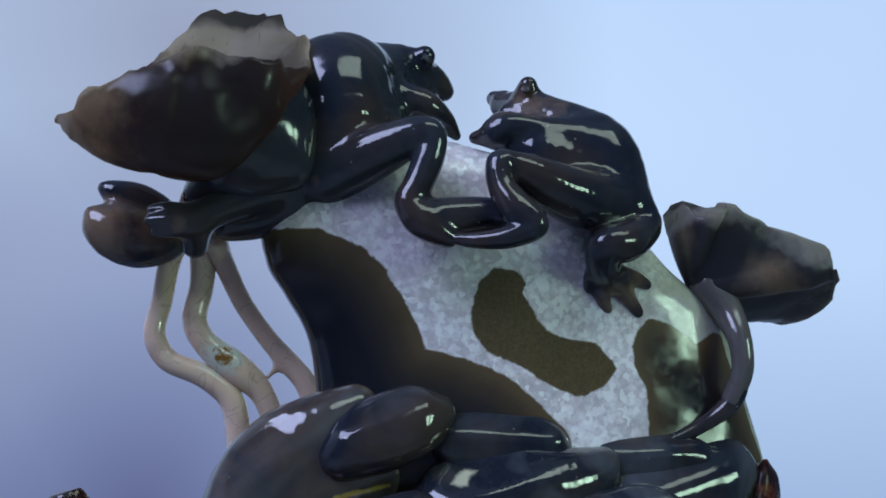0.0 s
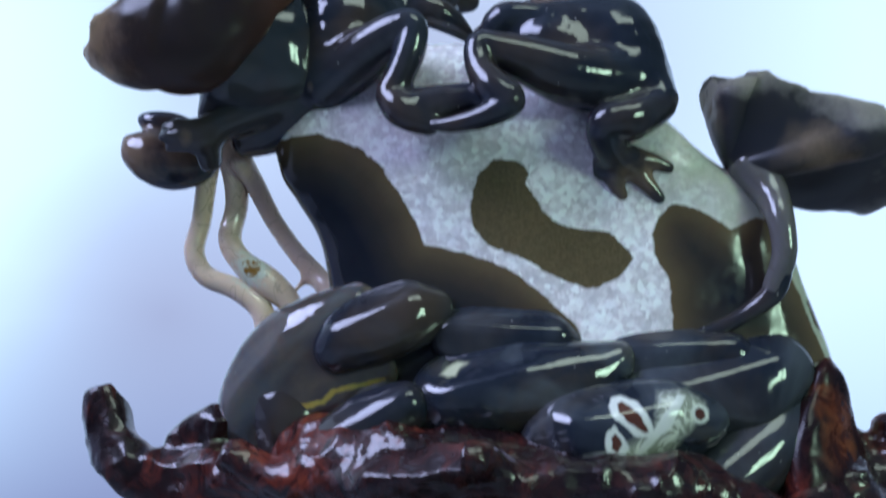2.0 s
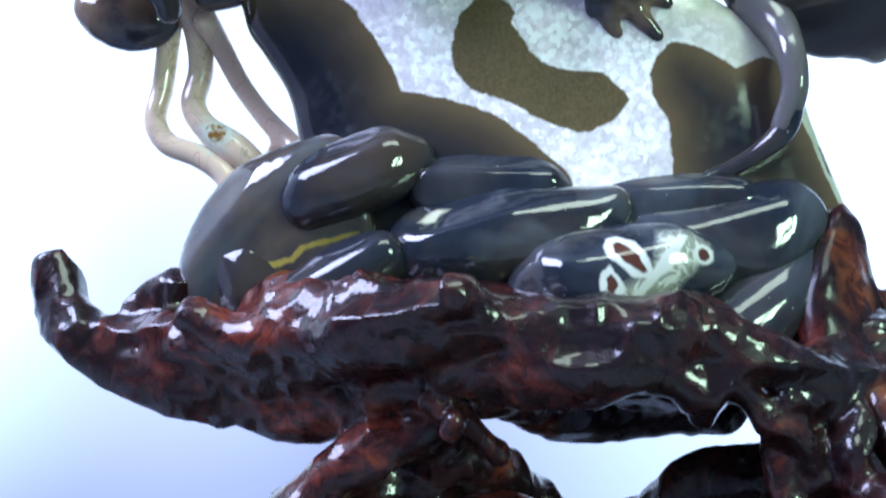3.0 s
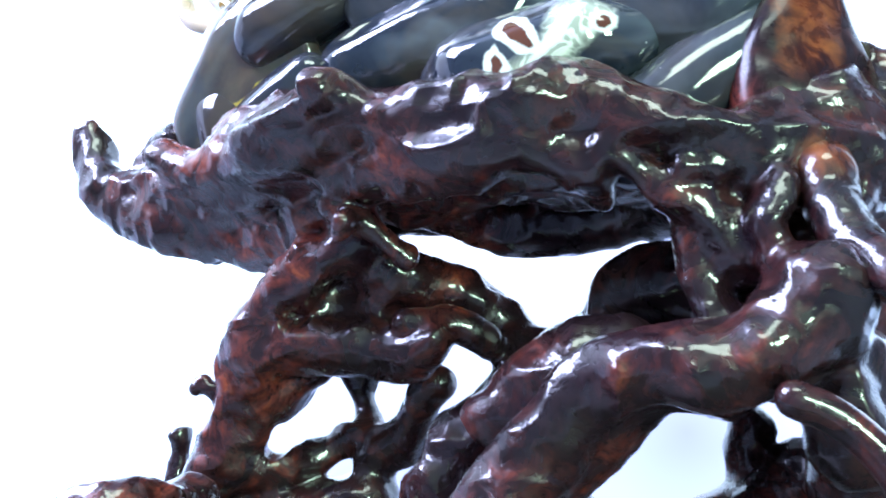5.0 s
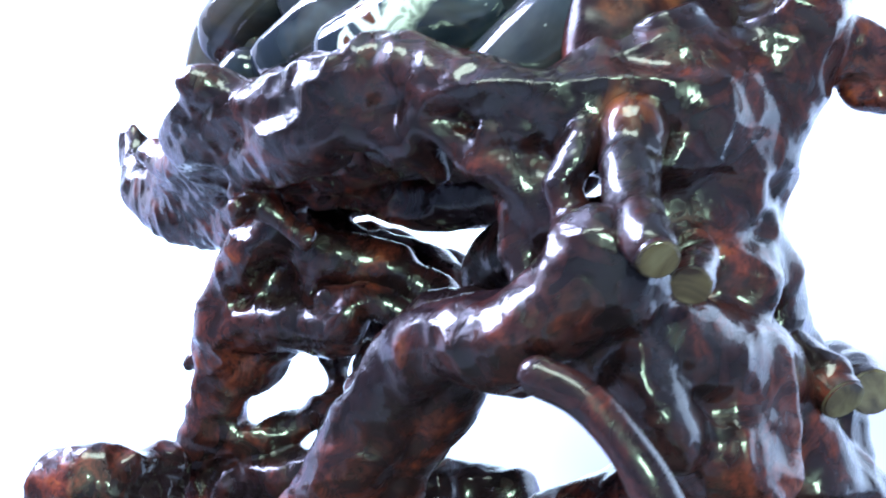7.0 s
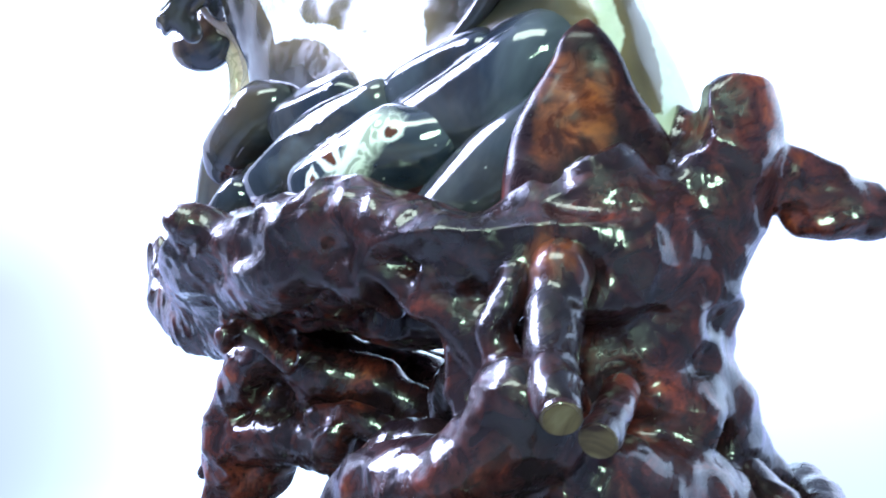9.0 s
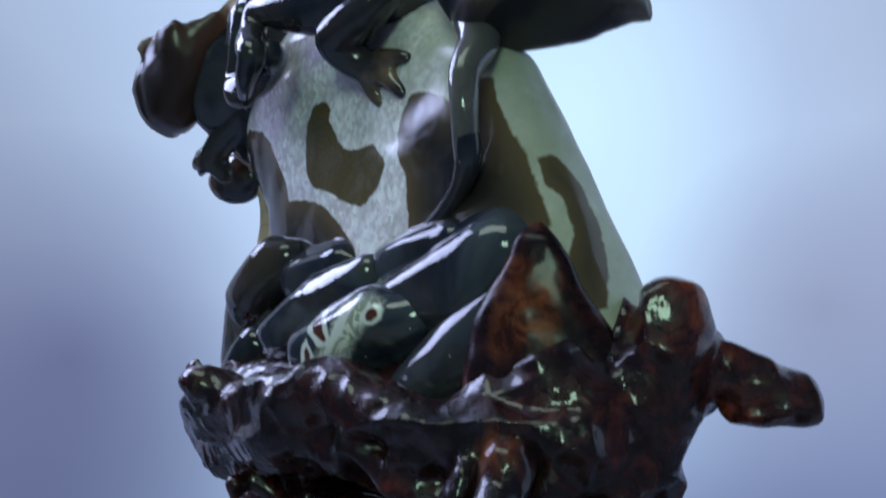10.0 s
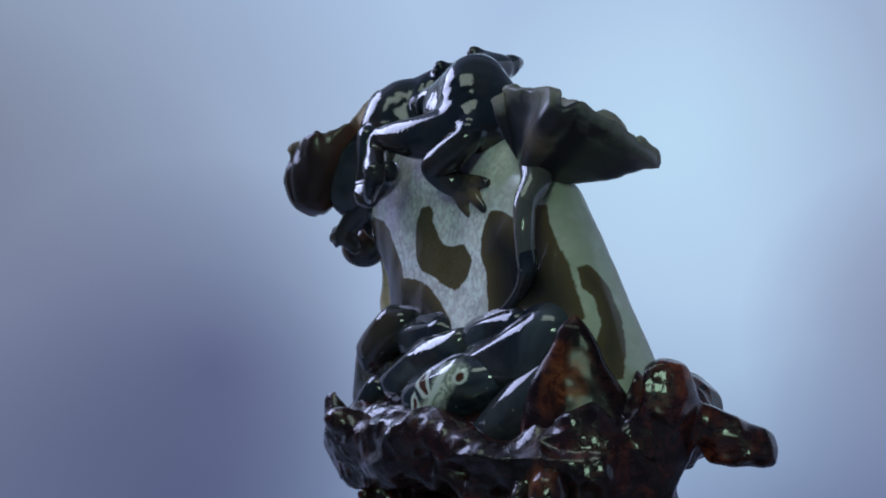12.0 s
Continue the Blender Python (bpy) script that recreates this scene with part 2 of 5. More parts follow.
def root_wood(name, spots=(), coat=0.75, relief=0.22):
    m, nt, p = material(name)
    v = coords(nt)
    big = noise_tex(nt, v, 24, 4, 0.6, 0.8)
    mid = noise_tex(nt, v, 75, 5, 0.65, 1.4)
    pore = noise_tex(nt, v, 420, 4, 0.75, 0.5)
    tone = calc(nt, "ADD", calc(nt, "MULTIPLY", mid, 0.55), calc(nt, "MULTIPLY", noise_tex(nt, v, 17, 3, 0.5, 0.5), 0.45))
    col = ramp(nt, tone, (0.42, (0.010, 0.005, 0.006)), (0.52, (0.046, 0.011, 0.010)), (0.60, (0.15, 0.027, 0.017)), (0.70, (0.36, 0.078, 0.022)))
    col = mix(nt, ramp(nt, big, (0.40, grey(0.88)), (0.57, grey(0.0))), col, (0.012, 0.006, 0.009))
    col = mix(nt, ramp(nt, pore, (0.36, grey(0.7)), (0.5, grey(0))), col, (0.004, 0.002, 0.003))
    if spots:
        figure = ramp(nt, mid, (0.38, (0.04, 0.010, 0.008)), (0.5, (0.14, 0.032, 0.012)), (0.66, (0.30, 0.085, 0.022)))
        col = zones(nt, v, col, spots, figure)
    nt.links.new(col, p.inputs["Base Color"])
    nt.links.new(ramp(nt, mid, (0.3, grey(0.20)), (0.75, grey(0.38))), p.inputs["Roughness"])
    p.inputs["Specular IOR Level"].default_value = 0.18
    p.inputs["Coat Weight"].default_value = coat
    p.inputs["Coat Roughness"].default_value = 0.08
    h = calc(nt, "ADD", calc(nt, "MULTIPLY", calc(nt, "MULTIPLY", pore, ramp(nt, noise_tex(nt, v, 48, 2), (0.46, grey(0.2)), (0.6, grey(1)))), 1.0), calc(nt, "ADD", mid, calc(nt, "MULTIPLY", big, 1.6)))
    bump(nt, p, h, relief, 0.004)
    return m


def slab_wood(name, a, b):
    m, nt, p = material(name)
    v = coords(nt)
    mid = noise_tex(nt, v, 55, 5, 0.6, 0.8)
    col = ramp(nt, mid, (0.36, (0.022, 0.008, 0.007)), (0.5, a), (0.66, b))
    nt.links.new(col, p.inputs["Base Color"])
    p.inputs["Roughness"].default_value = 0.28
    p.inputs["Coat Weight"].default_value = 0.7
    p.inputs["Coat Roughness"].default_value = 0.1
    bump(nt, p, calc(nt, "ADD", noise_tex(nt, v, 45, 3), calc(nt, "MULTIPLY", noise_tex(nt, v, 380, 4, 0.7), 0.12)), 0.3, 0.003)
    return m


def plain_paint(name, colour, rough=0.7):
    m, nt, p = material(name)
    v = coords(nt)
    nt.links.new(mix(nt, noise_tex(nt, v, 3, 6, 0.6), tuple(c * 0.92 for c in colour), colour), p.inputs["Base Color"])
    p.inputs["Roughness"].default_value = rough
    bump(nt, p, noise_tex(nt, v, 160, 4), 0.1, 0.002)
    return m


def glowing_backdrop(name):
    """A pale self-glowing sheet: light blue, with soft lavender shadows painted in."""
    m, nt, p = material(name)
    tc = nt.nodes.new("ShaderNodeTexCoord")
    base = tc.outputs["Object"]
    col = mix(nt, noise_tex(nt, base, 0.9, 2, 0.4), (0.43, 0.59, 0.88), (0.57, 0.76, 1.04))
    for centre, radius, shade, amount in PAINTED_SHADING:
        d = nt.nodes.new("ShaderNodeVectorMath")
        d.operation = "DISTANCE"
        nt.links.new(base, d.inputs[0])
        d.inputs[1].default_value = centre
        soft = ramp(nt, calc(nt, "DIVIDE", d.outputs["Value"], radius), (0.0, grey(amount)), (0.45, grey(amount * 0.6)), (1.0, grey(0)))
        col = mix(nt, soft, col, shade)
    # painted falloff: the glow colour dims towards the bottom
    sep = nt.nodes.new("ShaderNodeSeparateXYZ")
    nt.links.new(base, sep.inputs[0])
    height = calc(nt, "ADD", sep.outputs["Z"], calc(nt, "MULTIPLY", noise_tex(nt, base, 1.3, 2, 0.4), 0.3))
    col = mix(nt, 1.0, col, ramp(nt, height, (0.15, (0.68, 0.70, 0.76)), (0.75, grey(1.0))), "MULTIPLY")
    # the sheet itself emits, in place of light from behind
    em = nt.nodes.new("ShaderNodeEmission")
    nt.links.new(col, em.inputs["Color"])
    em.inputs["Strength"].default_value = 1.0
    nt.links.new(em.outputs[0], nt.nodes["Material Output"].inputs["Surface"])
    return m


def around(azimuth, height, radius=1.9):
    """A place on the curved backdrop; azimuth in degrees, counted to the left of straight ahead."""
    return (-radius * math.sin(radians(azimuth)), radius * math.cos(radians(azimuth)), height)


# shadows and brighter pools painted on the backdrop: centre, radius, colour, amount
PAINTED_SHADING = [(around(8, 1.2), 1.1, (0.28, 0.31, 0.45), 0.85), (around(32, -0.12), 0.62, (0.17, 0.19, 0.36), 0.85), (around(44, 1.05), 0.58, (0.64, 0.93, 1.16), 0.7), (around(40, 0.45), 0.5, (0.60, 0.86, 1.06), 0.2),
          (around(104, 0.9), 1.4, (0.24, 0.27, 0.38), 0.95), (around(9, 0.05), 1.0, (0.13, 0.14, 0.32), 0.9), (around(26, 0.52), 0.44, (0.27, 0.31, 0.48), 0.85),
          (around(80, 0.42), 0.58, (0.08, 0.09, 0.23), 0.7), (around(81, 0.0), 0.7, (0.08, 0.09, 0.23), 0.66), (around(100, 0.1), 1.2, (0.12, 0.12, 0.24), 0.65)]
BROWN_ENDS = [(-0.001, 0.050, 0.417, 0.036), (0.039, -0.006, 0.385, 0.036), (0.079, -0.008, 0.290, 0.024), (0.087, -0.009, 0.293, 0.024), (-0.117, -0.013, 0.315, 0.010), (0.012, 0.020, 0.373, 0.012), (-0.062, -0.020, 0.335, 0.008)]
SMOKY_ENDS = [(-0.163, -0.025, 0.355, 0.036), (-0.142, -0.048, 0.356, 0.026), (0.155, -0.020, 0.300, 0.028), (0.120, -0.005, 0.325, 0.026)]
PALE_SPOTS = [(0.1723, -0.0188, 0.3225, 0.013), (0.1380, -0.0160, 0.3370, 0.015), (0.1240, -0.0080, 0.3250, 0.012)]
LEAF_GLOW = [(-0.154, -0.038, 0.360, 0.064), (0.160, -0.022, 0.298, 0.024)]
RUST_SPOT = (-0.097, 0.027, 0.263)
AGATE = black_agate("black_agate", 0.5, BROWN_ENDS)
STONE_BLACK = black_agate("dark_stone_agate", 0.35, milky=0.95)
STONE_BROWN = black_agate("brown_stone_agate", 0.7, milky=0.95)
EYE_AGATE = black_agate("eye_agate", 0.6, rough=0.42)
BUD_AGATE = black_agate("bud_agate", 1.0, [(-0.152, 0.008, 0.316, 0.034), (-0.128, 0.010, 0.318, 0.022)])
BOULDER = boulder_agate("quartz_boulder")
VEINED = veined_agate("veined_agate", 0.0)
VEINED_BROWN = veined_agate("veined_brown_agate", 0.7)
MILKY = milky_agate("milky_agate", (0.66, 0.51, 0.39))
SMOKE = milky_agate("smoky_agate", (0.125, 0.118, 0.118))
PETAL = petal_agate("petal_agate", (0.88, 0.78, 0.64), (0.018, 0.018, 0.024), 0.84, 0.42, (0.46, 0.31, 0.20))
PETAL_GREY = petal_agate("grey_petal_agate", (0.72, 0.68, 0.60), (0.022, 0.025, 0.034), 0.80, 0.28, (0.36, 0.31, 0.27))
WOOD = root_wood("lacquered_root_wood", [(0.160, -0.020, 0.141, 0.018)])
SAWN = slab_wood("sawn_wood", (0.13, 0.09, 0.05), (0.24, 0.19, 0.12))
SLABWOOD = root_wood("orange_figured_wood", [(0.160, -0.003, 0.193, 0.022), (0.159, -0.006, 0.180, 0.022)], coat=0.1, relief=0.05)
WALL = plain_paint("wall_paint", (0.30, 0.32, 0.37))
PLINTH = plain_paint("plinth_paint", (0.035, 0.028, 0.026), 0.5)
BACKDROP = glowing_backdrop("glowing_backdrop")


# ---- building helpers ----
def part(name, bm, mat, parent=None, label="", smooth=True):
    me = bpy.data.meshes.new(name)
    bm.to_mesh(me)
    bm.free()
    return dress(name, me, mat, parent, label, smooth)


def dress(name, me, mat, parent=None, label="", smooth=True):
    me.materials.append(mat)
    if smooth:
        me.polygons.foreach_set("use_smooth", [True] * len(me.polygons))
    ob = new(name, me)
    if parent is not None:
        ob.parent = parent
    return tagged(ob, label)


def base_at(name, x, y, z, label, category):
    ob = new(name)
    ob.location = (x, y, z)
    return tagged(ob, label, category)


def glide(points, u):
    """Catmull-Rom through rows of numbers, u from 0 to len - 1."""
    n = len(points)
    i = min(int(u), n - 2)
    f = u - i
    p = [np.array(points[max(0, min(n - 1, j))]) for j in (i - 1, i, i + 1, i + 2)]
    return 0.5 * (2 * p[1] + (p[2] - p[0]) * f + (2 * p[0] - 5 * p[1] + 4 * p[2] - p[3]) * f * f
                  + (3 * p[1] - p[0] - 3 * p[2] + p[3]) * f ** 3)


def value_noise(axes, size, seed):
    """Smooth random values between -1 and 1 on a grid, with features of the given size in metres."""
    table = np.random.RandomState(seed).uniform(-1, 1, (61, 59, 53)).astype(np.float32)
    weights, picks = [], []
    for axis, count in zip(axes, table.shape):
        u = axis / size + 400.37
        i = np.floor(u).astype(int)
        f = u - i
        f = f * f * (3 - 2 * f)
        first = i.min()
        w = np.zeros((len(axis), i.max() - first + 2), np.float32)
        w[np.arange(len(axis)), i - first] = 1 - f
        w[np.arange(len(axis)), i - first + 1] = f
        weights.append(w)
        picks.append(np.arange(first, i.max() + 2) % count)
    block = np.tensordot(weights[0], table[np.ix_(*picks)], (1, 0))
    return (weights[1] @ block) @ weights[2].T


def limb_line(rows):
    """Places and radii along a limb, close enough together for straight pieces."""
    line = []
    for i in range(len(rows) - 1):
        gap = np.linalg.norm(np.array(rows[i + 1][:3]) - np.array(rows[i][:3]))
        steps = max(1, int(gap / (0.22 * min(rows[i][3], rows[i + 1][3]) + 0.001)))
        line += [glide(rows, i + k / steps) for k in range(steps)]
    line.append(np.array(rows[-1], float))
    return line


def limb_field(limbs, voxel, blend, relief, cuts, rounds, edge=0.0006):
    """Distances to the melted limbs on a grid, and which limb lies nearest."""
    lines = [limb_line(rows) for rows in limbs]
    swell = blend + 3 * voxel + sum(abs(r[1]) for r in relief)
    every = np.array([p for line in lines for p in line])
    lo = (every[:, :3] - every[:, 3:]).min(0) - swell
    hi = (every[:, :3] + every[:, 3:]).max(0) + swell
    axes = [np.arange(l, h, voxel) for l, h in zip(lo, hi)]
    d = np.full([len(ax) for ax in axes], 0.03, np.float32)
    nearest, owner = d.copy(), np.zeros(d.shape, np.int16)

    def window(p):
        i = np.maximum(((p[:, :3] - p[:, 3:]).min(0) - swell - lo) / voxel, 0).astype(int)
        j = ((p[:, :3] + p[:, 3:]).max(0) + swell - lo) / voxel + 1
        return tuple(slice(m, int(n)) for m, n in zip(i, j))

    for index, line in enumerate(lines):
        whole = window(np.array(line))
        sub = np.full(d[whole].shape, 0.03, np.float32)
        for p, q in zip(line, line[1:]):
            box = window(np.array([p, q]))
            local = tuple(slice(m.start - w.start, m.stop - w.start) for m, w in zip(box, whole))
            x, y, z = (axes[k][box[k]].astype(np.float32) - np.float32(p[k]) for k in range(3))
            x, y, z = x[:, None, None], y[None, :, None], z[None, None, :]
            e = (q - p)[:3]
            h = np.clip((x * e[0] + y * e[1] + z * e[2]) / float(e @ e + 1e-12), 0, 1)
            far = np.sqrt((x - h * e[0]) ** 2 + (y - h * e[1]) ** 2 + (z - h * e[2]) ** 2) - (p[3] + h * (q[3] - p[3]))
            sub[local] = np.minimum(sub[local], far)
        old = d[whole]
        h = np.maximum(blend - np.abs(old - sub), 0) / blend
        d[whole] = np.minimum(old, sub) - h * h * blend * 0.25
        closer = sub < nearest[whole]
        owner[whole][closer] = index
        nearest[whole] = np.minimum(nearest[whole], sub)
    for turn in range(3 * rounds):
        a, b = [slice(None)] * 3, [slice(None)] * 3
        a[turn % 3], b[turn % 3] = slice(0, -1), slice(1, None)
        middle = (d[tuple(a)] + d[tuple(b)]) * np.float32(0.5)
        a[turn % 3] = slice(1, -1)
        low, high = [slice(None)] * 3, [slice(None)] * 3
        low[turn % 3], high[turn % 3] = slice(0, -1), slice(1, None)
        d[tuple(a)] = (middle[tuple(low)] + middle[tuple(high)]) * np.float32(0.5)
    for size, height, kind, seed in relief:
        n = value_noise(axes, size, seed)
        d += height * (n if kind == "lump" else 1.6 * np.abs(n) - 0.45).astype(np.float32)
    for place, way, reach in cuts:
        way = np.array(way) / np.linalg.norm(way)
        x, y, z = (ax - c for ax, c in zip(axes, place))
        x, y, z = x[:, None, None], y[None, :, None], z[None, None, :]
        plane = np.where(x * x + y * y + z * z < reach * reach, x * way[0] + y * way[1] + z * way[2], -1.0)
        h = np.maximum(edge - np.abs(d - plane), 0) / edge
        d = (np.maximum(d, plane) + h * h * edge * 0.25).astype(np.float32)
    return d, owner, lo


def surface_of(d, owner, lo, voxel):
    """Places, normals and four-sided faces of the skin where the distances change sign."""
    inside = d < 0
    count = np.zeros([n - 1 for n in d.shape], np.int8)
    corners = [(i, j, k) for i in (0, 1) for j in (0, 1) for k in (0, 1)]
    nx, ny, nz = count.shape
    for i, j, k in corners:
        count += inside[i:i + nx, j:j + ny, k:k + nz]
    cells = np.nonzero((count > 0) & (count < 8))
    number = np.full(count.shape, -1, np.int32)
    number[cells] = np.arange(len(cells[0]))
    base = np.stack(cells, 1)
    values = {c: d[tuple((base + c).T)] for c in corners}
    total, hits = np.zeros((len(base), 3)), np.zeros(len(base))
    normal = np.zeros((len(base), 3))
    for c in corners:
        for axis in range(3):
            if c[axis]:
                continue
            e = tuple(v + (k == axis) for k, v in enumerate(c))
            p, q = values[c], values[e]
            normal[:, axis] += q - p
            cross = (p < 0) != (q < 0)
            f = np.where(cross, p / np.where(cross, p - q, 1), 0)
            step = np.array(c, float) + np.eye(3)[axis] * f[:, None]
            total += step * cross[:, None]
            hits += cross
    places = lo + (base + total / hits[:, None]) * voxel
    normal /= np.linalg.norm(normal, axis=1)[:, None] + 1e-12
    faces, owners = [], []
    for axis in range(3):
        one, two = (axis + 1) % 3, (axis + 2) % 3
        cut = [slice(None)] * 3
        cut[axis] = slice(0, -1)
        ahead = [slice(None)] * 3
        ahead[axis] = slice(1, None)
        first, second = inside[tuple(cut)], inside[tuple(ahead)]
        at = np.stack(np.nonzero(first != second), 1)
        at = at[(at[:, one] > 0) & (at[:, two] > 0)]
        at = at[(at[:, one] < d.shape[one] - 1) & (at[:, two] < d.shape[two] - 1)]
        u, v = np.eye(3, dtype=int)[one], np.eye(3, dtype=int)[two]
        quad = np.stack([number[tuple((at - o).T)] for o in (u + v, v, u * 0, u)], 1)
        flip = ~first[tuple(at.T)]
        quad[flip] = quad[flip][:, ::-1]
        faces.append(quad)
        owners.append(owner[tuple(at.T)])
    return places, normal, np.concatenate(faces), np.concatenate(owners)


def skin_mesh(name, places, normals, faces):
    used, faces = np.unique(faces, return_inverse=True)
    faces = faces.reshape(-1, 4)
    me = bpy.data.meshes.new(name)
    me.vertices.add(len(used))
    me.vertices.foreach_set("co", places[used].ravel())
    me.loops.add(faces.size)
    me.loops.foreach_set("vertex_index", faces.ravel().astype(np.int32))
    me.polygons.add(len(faces))
    me.polygons.foreach_set("loop_start", np.arange(0, faces.size, 4, dtype=np.int32))
    me.polygons.foreach_set("use_smooth", [True] * len(faces))
    me.update(calc_edges=True)
    me.normals_split_custom_set_from_vertices([tuple(n) for n in normals[used]])
    return me


def carve(name, limbs, mat, parent, label="", voxel=0.0010, blend=0.004, relief=(), cuts=(), rounds=4, edge=0.0006):
    """Limbs melted into one smooth skin; relief rows are (size, height, lump or crest, seed)."""
    d, owner, lo = limb_field(limbs, voxel, blend, relief, cuts, rounds, edge)
    places, normals, faces, owners = surface_of(d, owner, lo, voxel)
    return dress(name, skin_mesh(name, places, normals, faces), mat, parent, label)


def carve_parts(rows, mat, parent, voxel, blend, relief, cuts):
    """One continuous carving out of rows of (name, limbs, label), divided into its named parts."""
    limbs = [limb for name, group, label in rows for limb in group]
    d, owner, lo = limb_field(limbs, voxel, blend, relief, cuts, 2)
    places, normals, faces, owners = surface_of(d, owner, lo, voxel)
    first = 0
    for name, group, label in rows:
        mine = faces[(owners >= first) & (owners < first + len(group))]
        first += len(group)
        dress(name, skin_mesh(name, places, normals, mine), mat, parent, label)


def cobble(name, centre, radii, turn, mat, parent, label="", seed=0, rough=0.11):
    bm = bmesh.new()
    bmesh.ops.create_icosphere(bm, subdivisions=5, radius=1)
    for v in bm.verts:
        v.co /= (abs(v.co.x) ** 2.1 + abs(v.co.y) ** 2.1 + abs(v.co.z) ** 2.1) ** (1 / 2.1)
        v.co *= 1 + rough * noise.noise(v.co * 1.3 + Vector((seed * 7.1, 0, 0))) + rough * 0.08 * noise.noise(v.co * 4 + Vector((0, seed * 3.3, 0)))
    dice = random.Random(seed + 11)
    for k in range(6):
        n = Vector((dice.uniform(-0.9, 0.9), dice.uniform(-1.0, -0.2), dice.uniform(-0.5, 1.0))).normalized()
        cut = dice.uniform(0.91, 0.98)
        for v in bm.verts:
            over = v.co.dot(n) - cut
            if over > -0.05:
                v.co -= n * (over + 0.05) ** 2 / (over + 0.12) * 0.9
    bm.transform(pose(*centre, *turn) @ Matrix.Diagonal((radii[0] * 1.04, radii[1] * 1.05, radii[2] * 1.05, 1)))
    return part(name, bm, mat, parent, label)


def slab_box(name, x0, x1, y0, y1, z0, z1, mat, parent=None, label="", bevel=0.0):
    bm = bmesh.new()
    bmesh.ops.create_cube(bm, size=1)
    bm.transform(Matrix.Translation(((x0 + x1) / 2, (y0 + y1) / 2, (z0 + z1) / 2)) @ Matrix.Diagonal((x1 - x0, y1 - y0, z1 - z0, 1)))
    if bevel:
        bmesh.ops.bevel(bm, geom=bm.edges[:], offset=bevel, segments=3, affect="EDGES")
    return part(name, bm, mat, parent, label, smooth=False)


def closed_glide(points, u):
    n = len(points)
    p = list(points)
    return glide([p[-1]] + p + p[:2], 1 + (u % n))


def blossom(name, rim, foot_point, mat, parent, label, bulge=0.55, rise=1.5, thick=0.0032, ruffle=0.0032, seed=1):
    """A ruffled cup: rim through the given places, drawn together at the foot."""
    mid = sum(np.array(p[:3]) for p in rim) / len(rim)
    foot_point = np.array(foot_point)
    axis = (mid - foot_point) / np.linalg.norm(mid - foot_point)
    around_n, up_n = 128, 34
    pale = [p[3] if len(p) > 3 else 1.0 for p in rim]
    rim = [np.array(p[:3]) for p in rim]
    verts, values, veins = [], [], []
    for j in range(up_n + 1):
        v = j / up_n
        for i in range(around_n):
            veins.append((i * 0.171 + 0.6 * noise.noise(Vector((i * 0.3, v * 3.0, seed)))) % 1.0)
            r = closed_glide(rim, i / around_n * len(rim)) - foot_point
            along = float(r @ axis)
            out = r - along * axis
            length = np.linalg.norm(out)
            p = foot_point + axis * along * v ** rise + out * (0.12 + 0.88 * v ** bulge)
            q = Vector(p * 55) + Vector((seed * 9.0, 0, 0))
            w = ruffle * (0.45 * v + v ** 3)
            p = p + out / length * w * 1.6 * noise.noise(q) + axis * w * (noise.noise(q * 1.7) + 0.45 * noise.noise(q * 4.5))
            verts.append(tuple(p))
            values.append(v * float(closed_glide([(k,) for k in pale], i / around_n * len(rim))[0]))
    faces = [(j * around_n + i, j * around_n + (i + 1) % around_n, (j + 1) * around_n + (i + 1) % around_n, (j + 1) * around_n + i)
             for j in range(up_n) for i in range(around_n)]
    faces.append(tuple(reversed(range(around_n))))
    me = bpy.data.meshes.new(name)
    me.from_pydata(verts, [], faces)
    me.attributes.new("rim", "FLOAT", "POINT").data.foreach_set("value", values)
    me.attributes.new("vein", "FLOAT", "POINT").data.foreach_set("value", veins)
    ob = dress(name, me, mat, parent, label)
    so = ob.modifiers.new("thickness", "SOLIDIFY")
    so.thickness, so.offset = thick, -1.0
    return ob


def inside_outline(px, pz, outline):
    """Signed distance from a point to a closed outline, positive inside."""
    best, inside = 9.0, False
    n = len(outline)
    for i in range(n):
        ax, az = outline[i]
        bx, bz = outline[(i + 1) % n]
        ex, ez = bx - ax, bz - az
        f = max(0.0, min(1.0, ((px - ax) * ex + (pz - az) * ez) / (ex * ex + ez * ez)))
        best = min(best, math.hypot(px - ax - ex * f, pz - az - ez * f))
        if (az > pz) != (bz > pz) and px < ax + (pz - az) * ex / ez:
            inside = not inside
    return best if inside else -best


# ---- limbs of the carving and of its stand: x, y, z, radius in metres ----
DARK_LEFT = [(-0.0954, 0.3176), (-0.0576, 0.3175), (-0.0379, 0.3094), (-0.0274, 0.3001), (-0.0143, 0.2792), (-0.0086, 0.2655), (0.0062, 0.2619), (0.0266, 0.2547), (0.0429, 0.2420), (0.0578, 0.2275), (0.0568, 0.1904), (-0.0855, 0.1912)]
BROWN_KIDNEY = [(0.0141, 0.2957), (0.0219, 0.3022), (0.0322, 0.3014), (0.0373, 0.2956), (0.0360, 0.2904), (0.0447, 0.2762), (0.0548, 0.2710), (0.0702, 0.2696), (0.0788, 0.2619), (0.0812, 0.2569), (0.0746, 0.2493), (0.0643, 0.2436), (0.0517, 0.2469), (0.0341, 0.2571), (0.0190, 0.2635), (0.0114, 0.2724), (0.0107, 0.2827)]
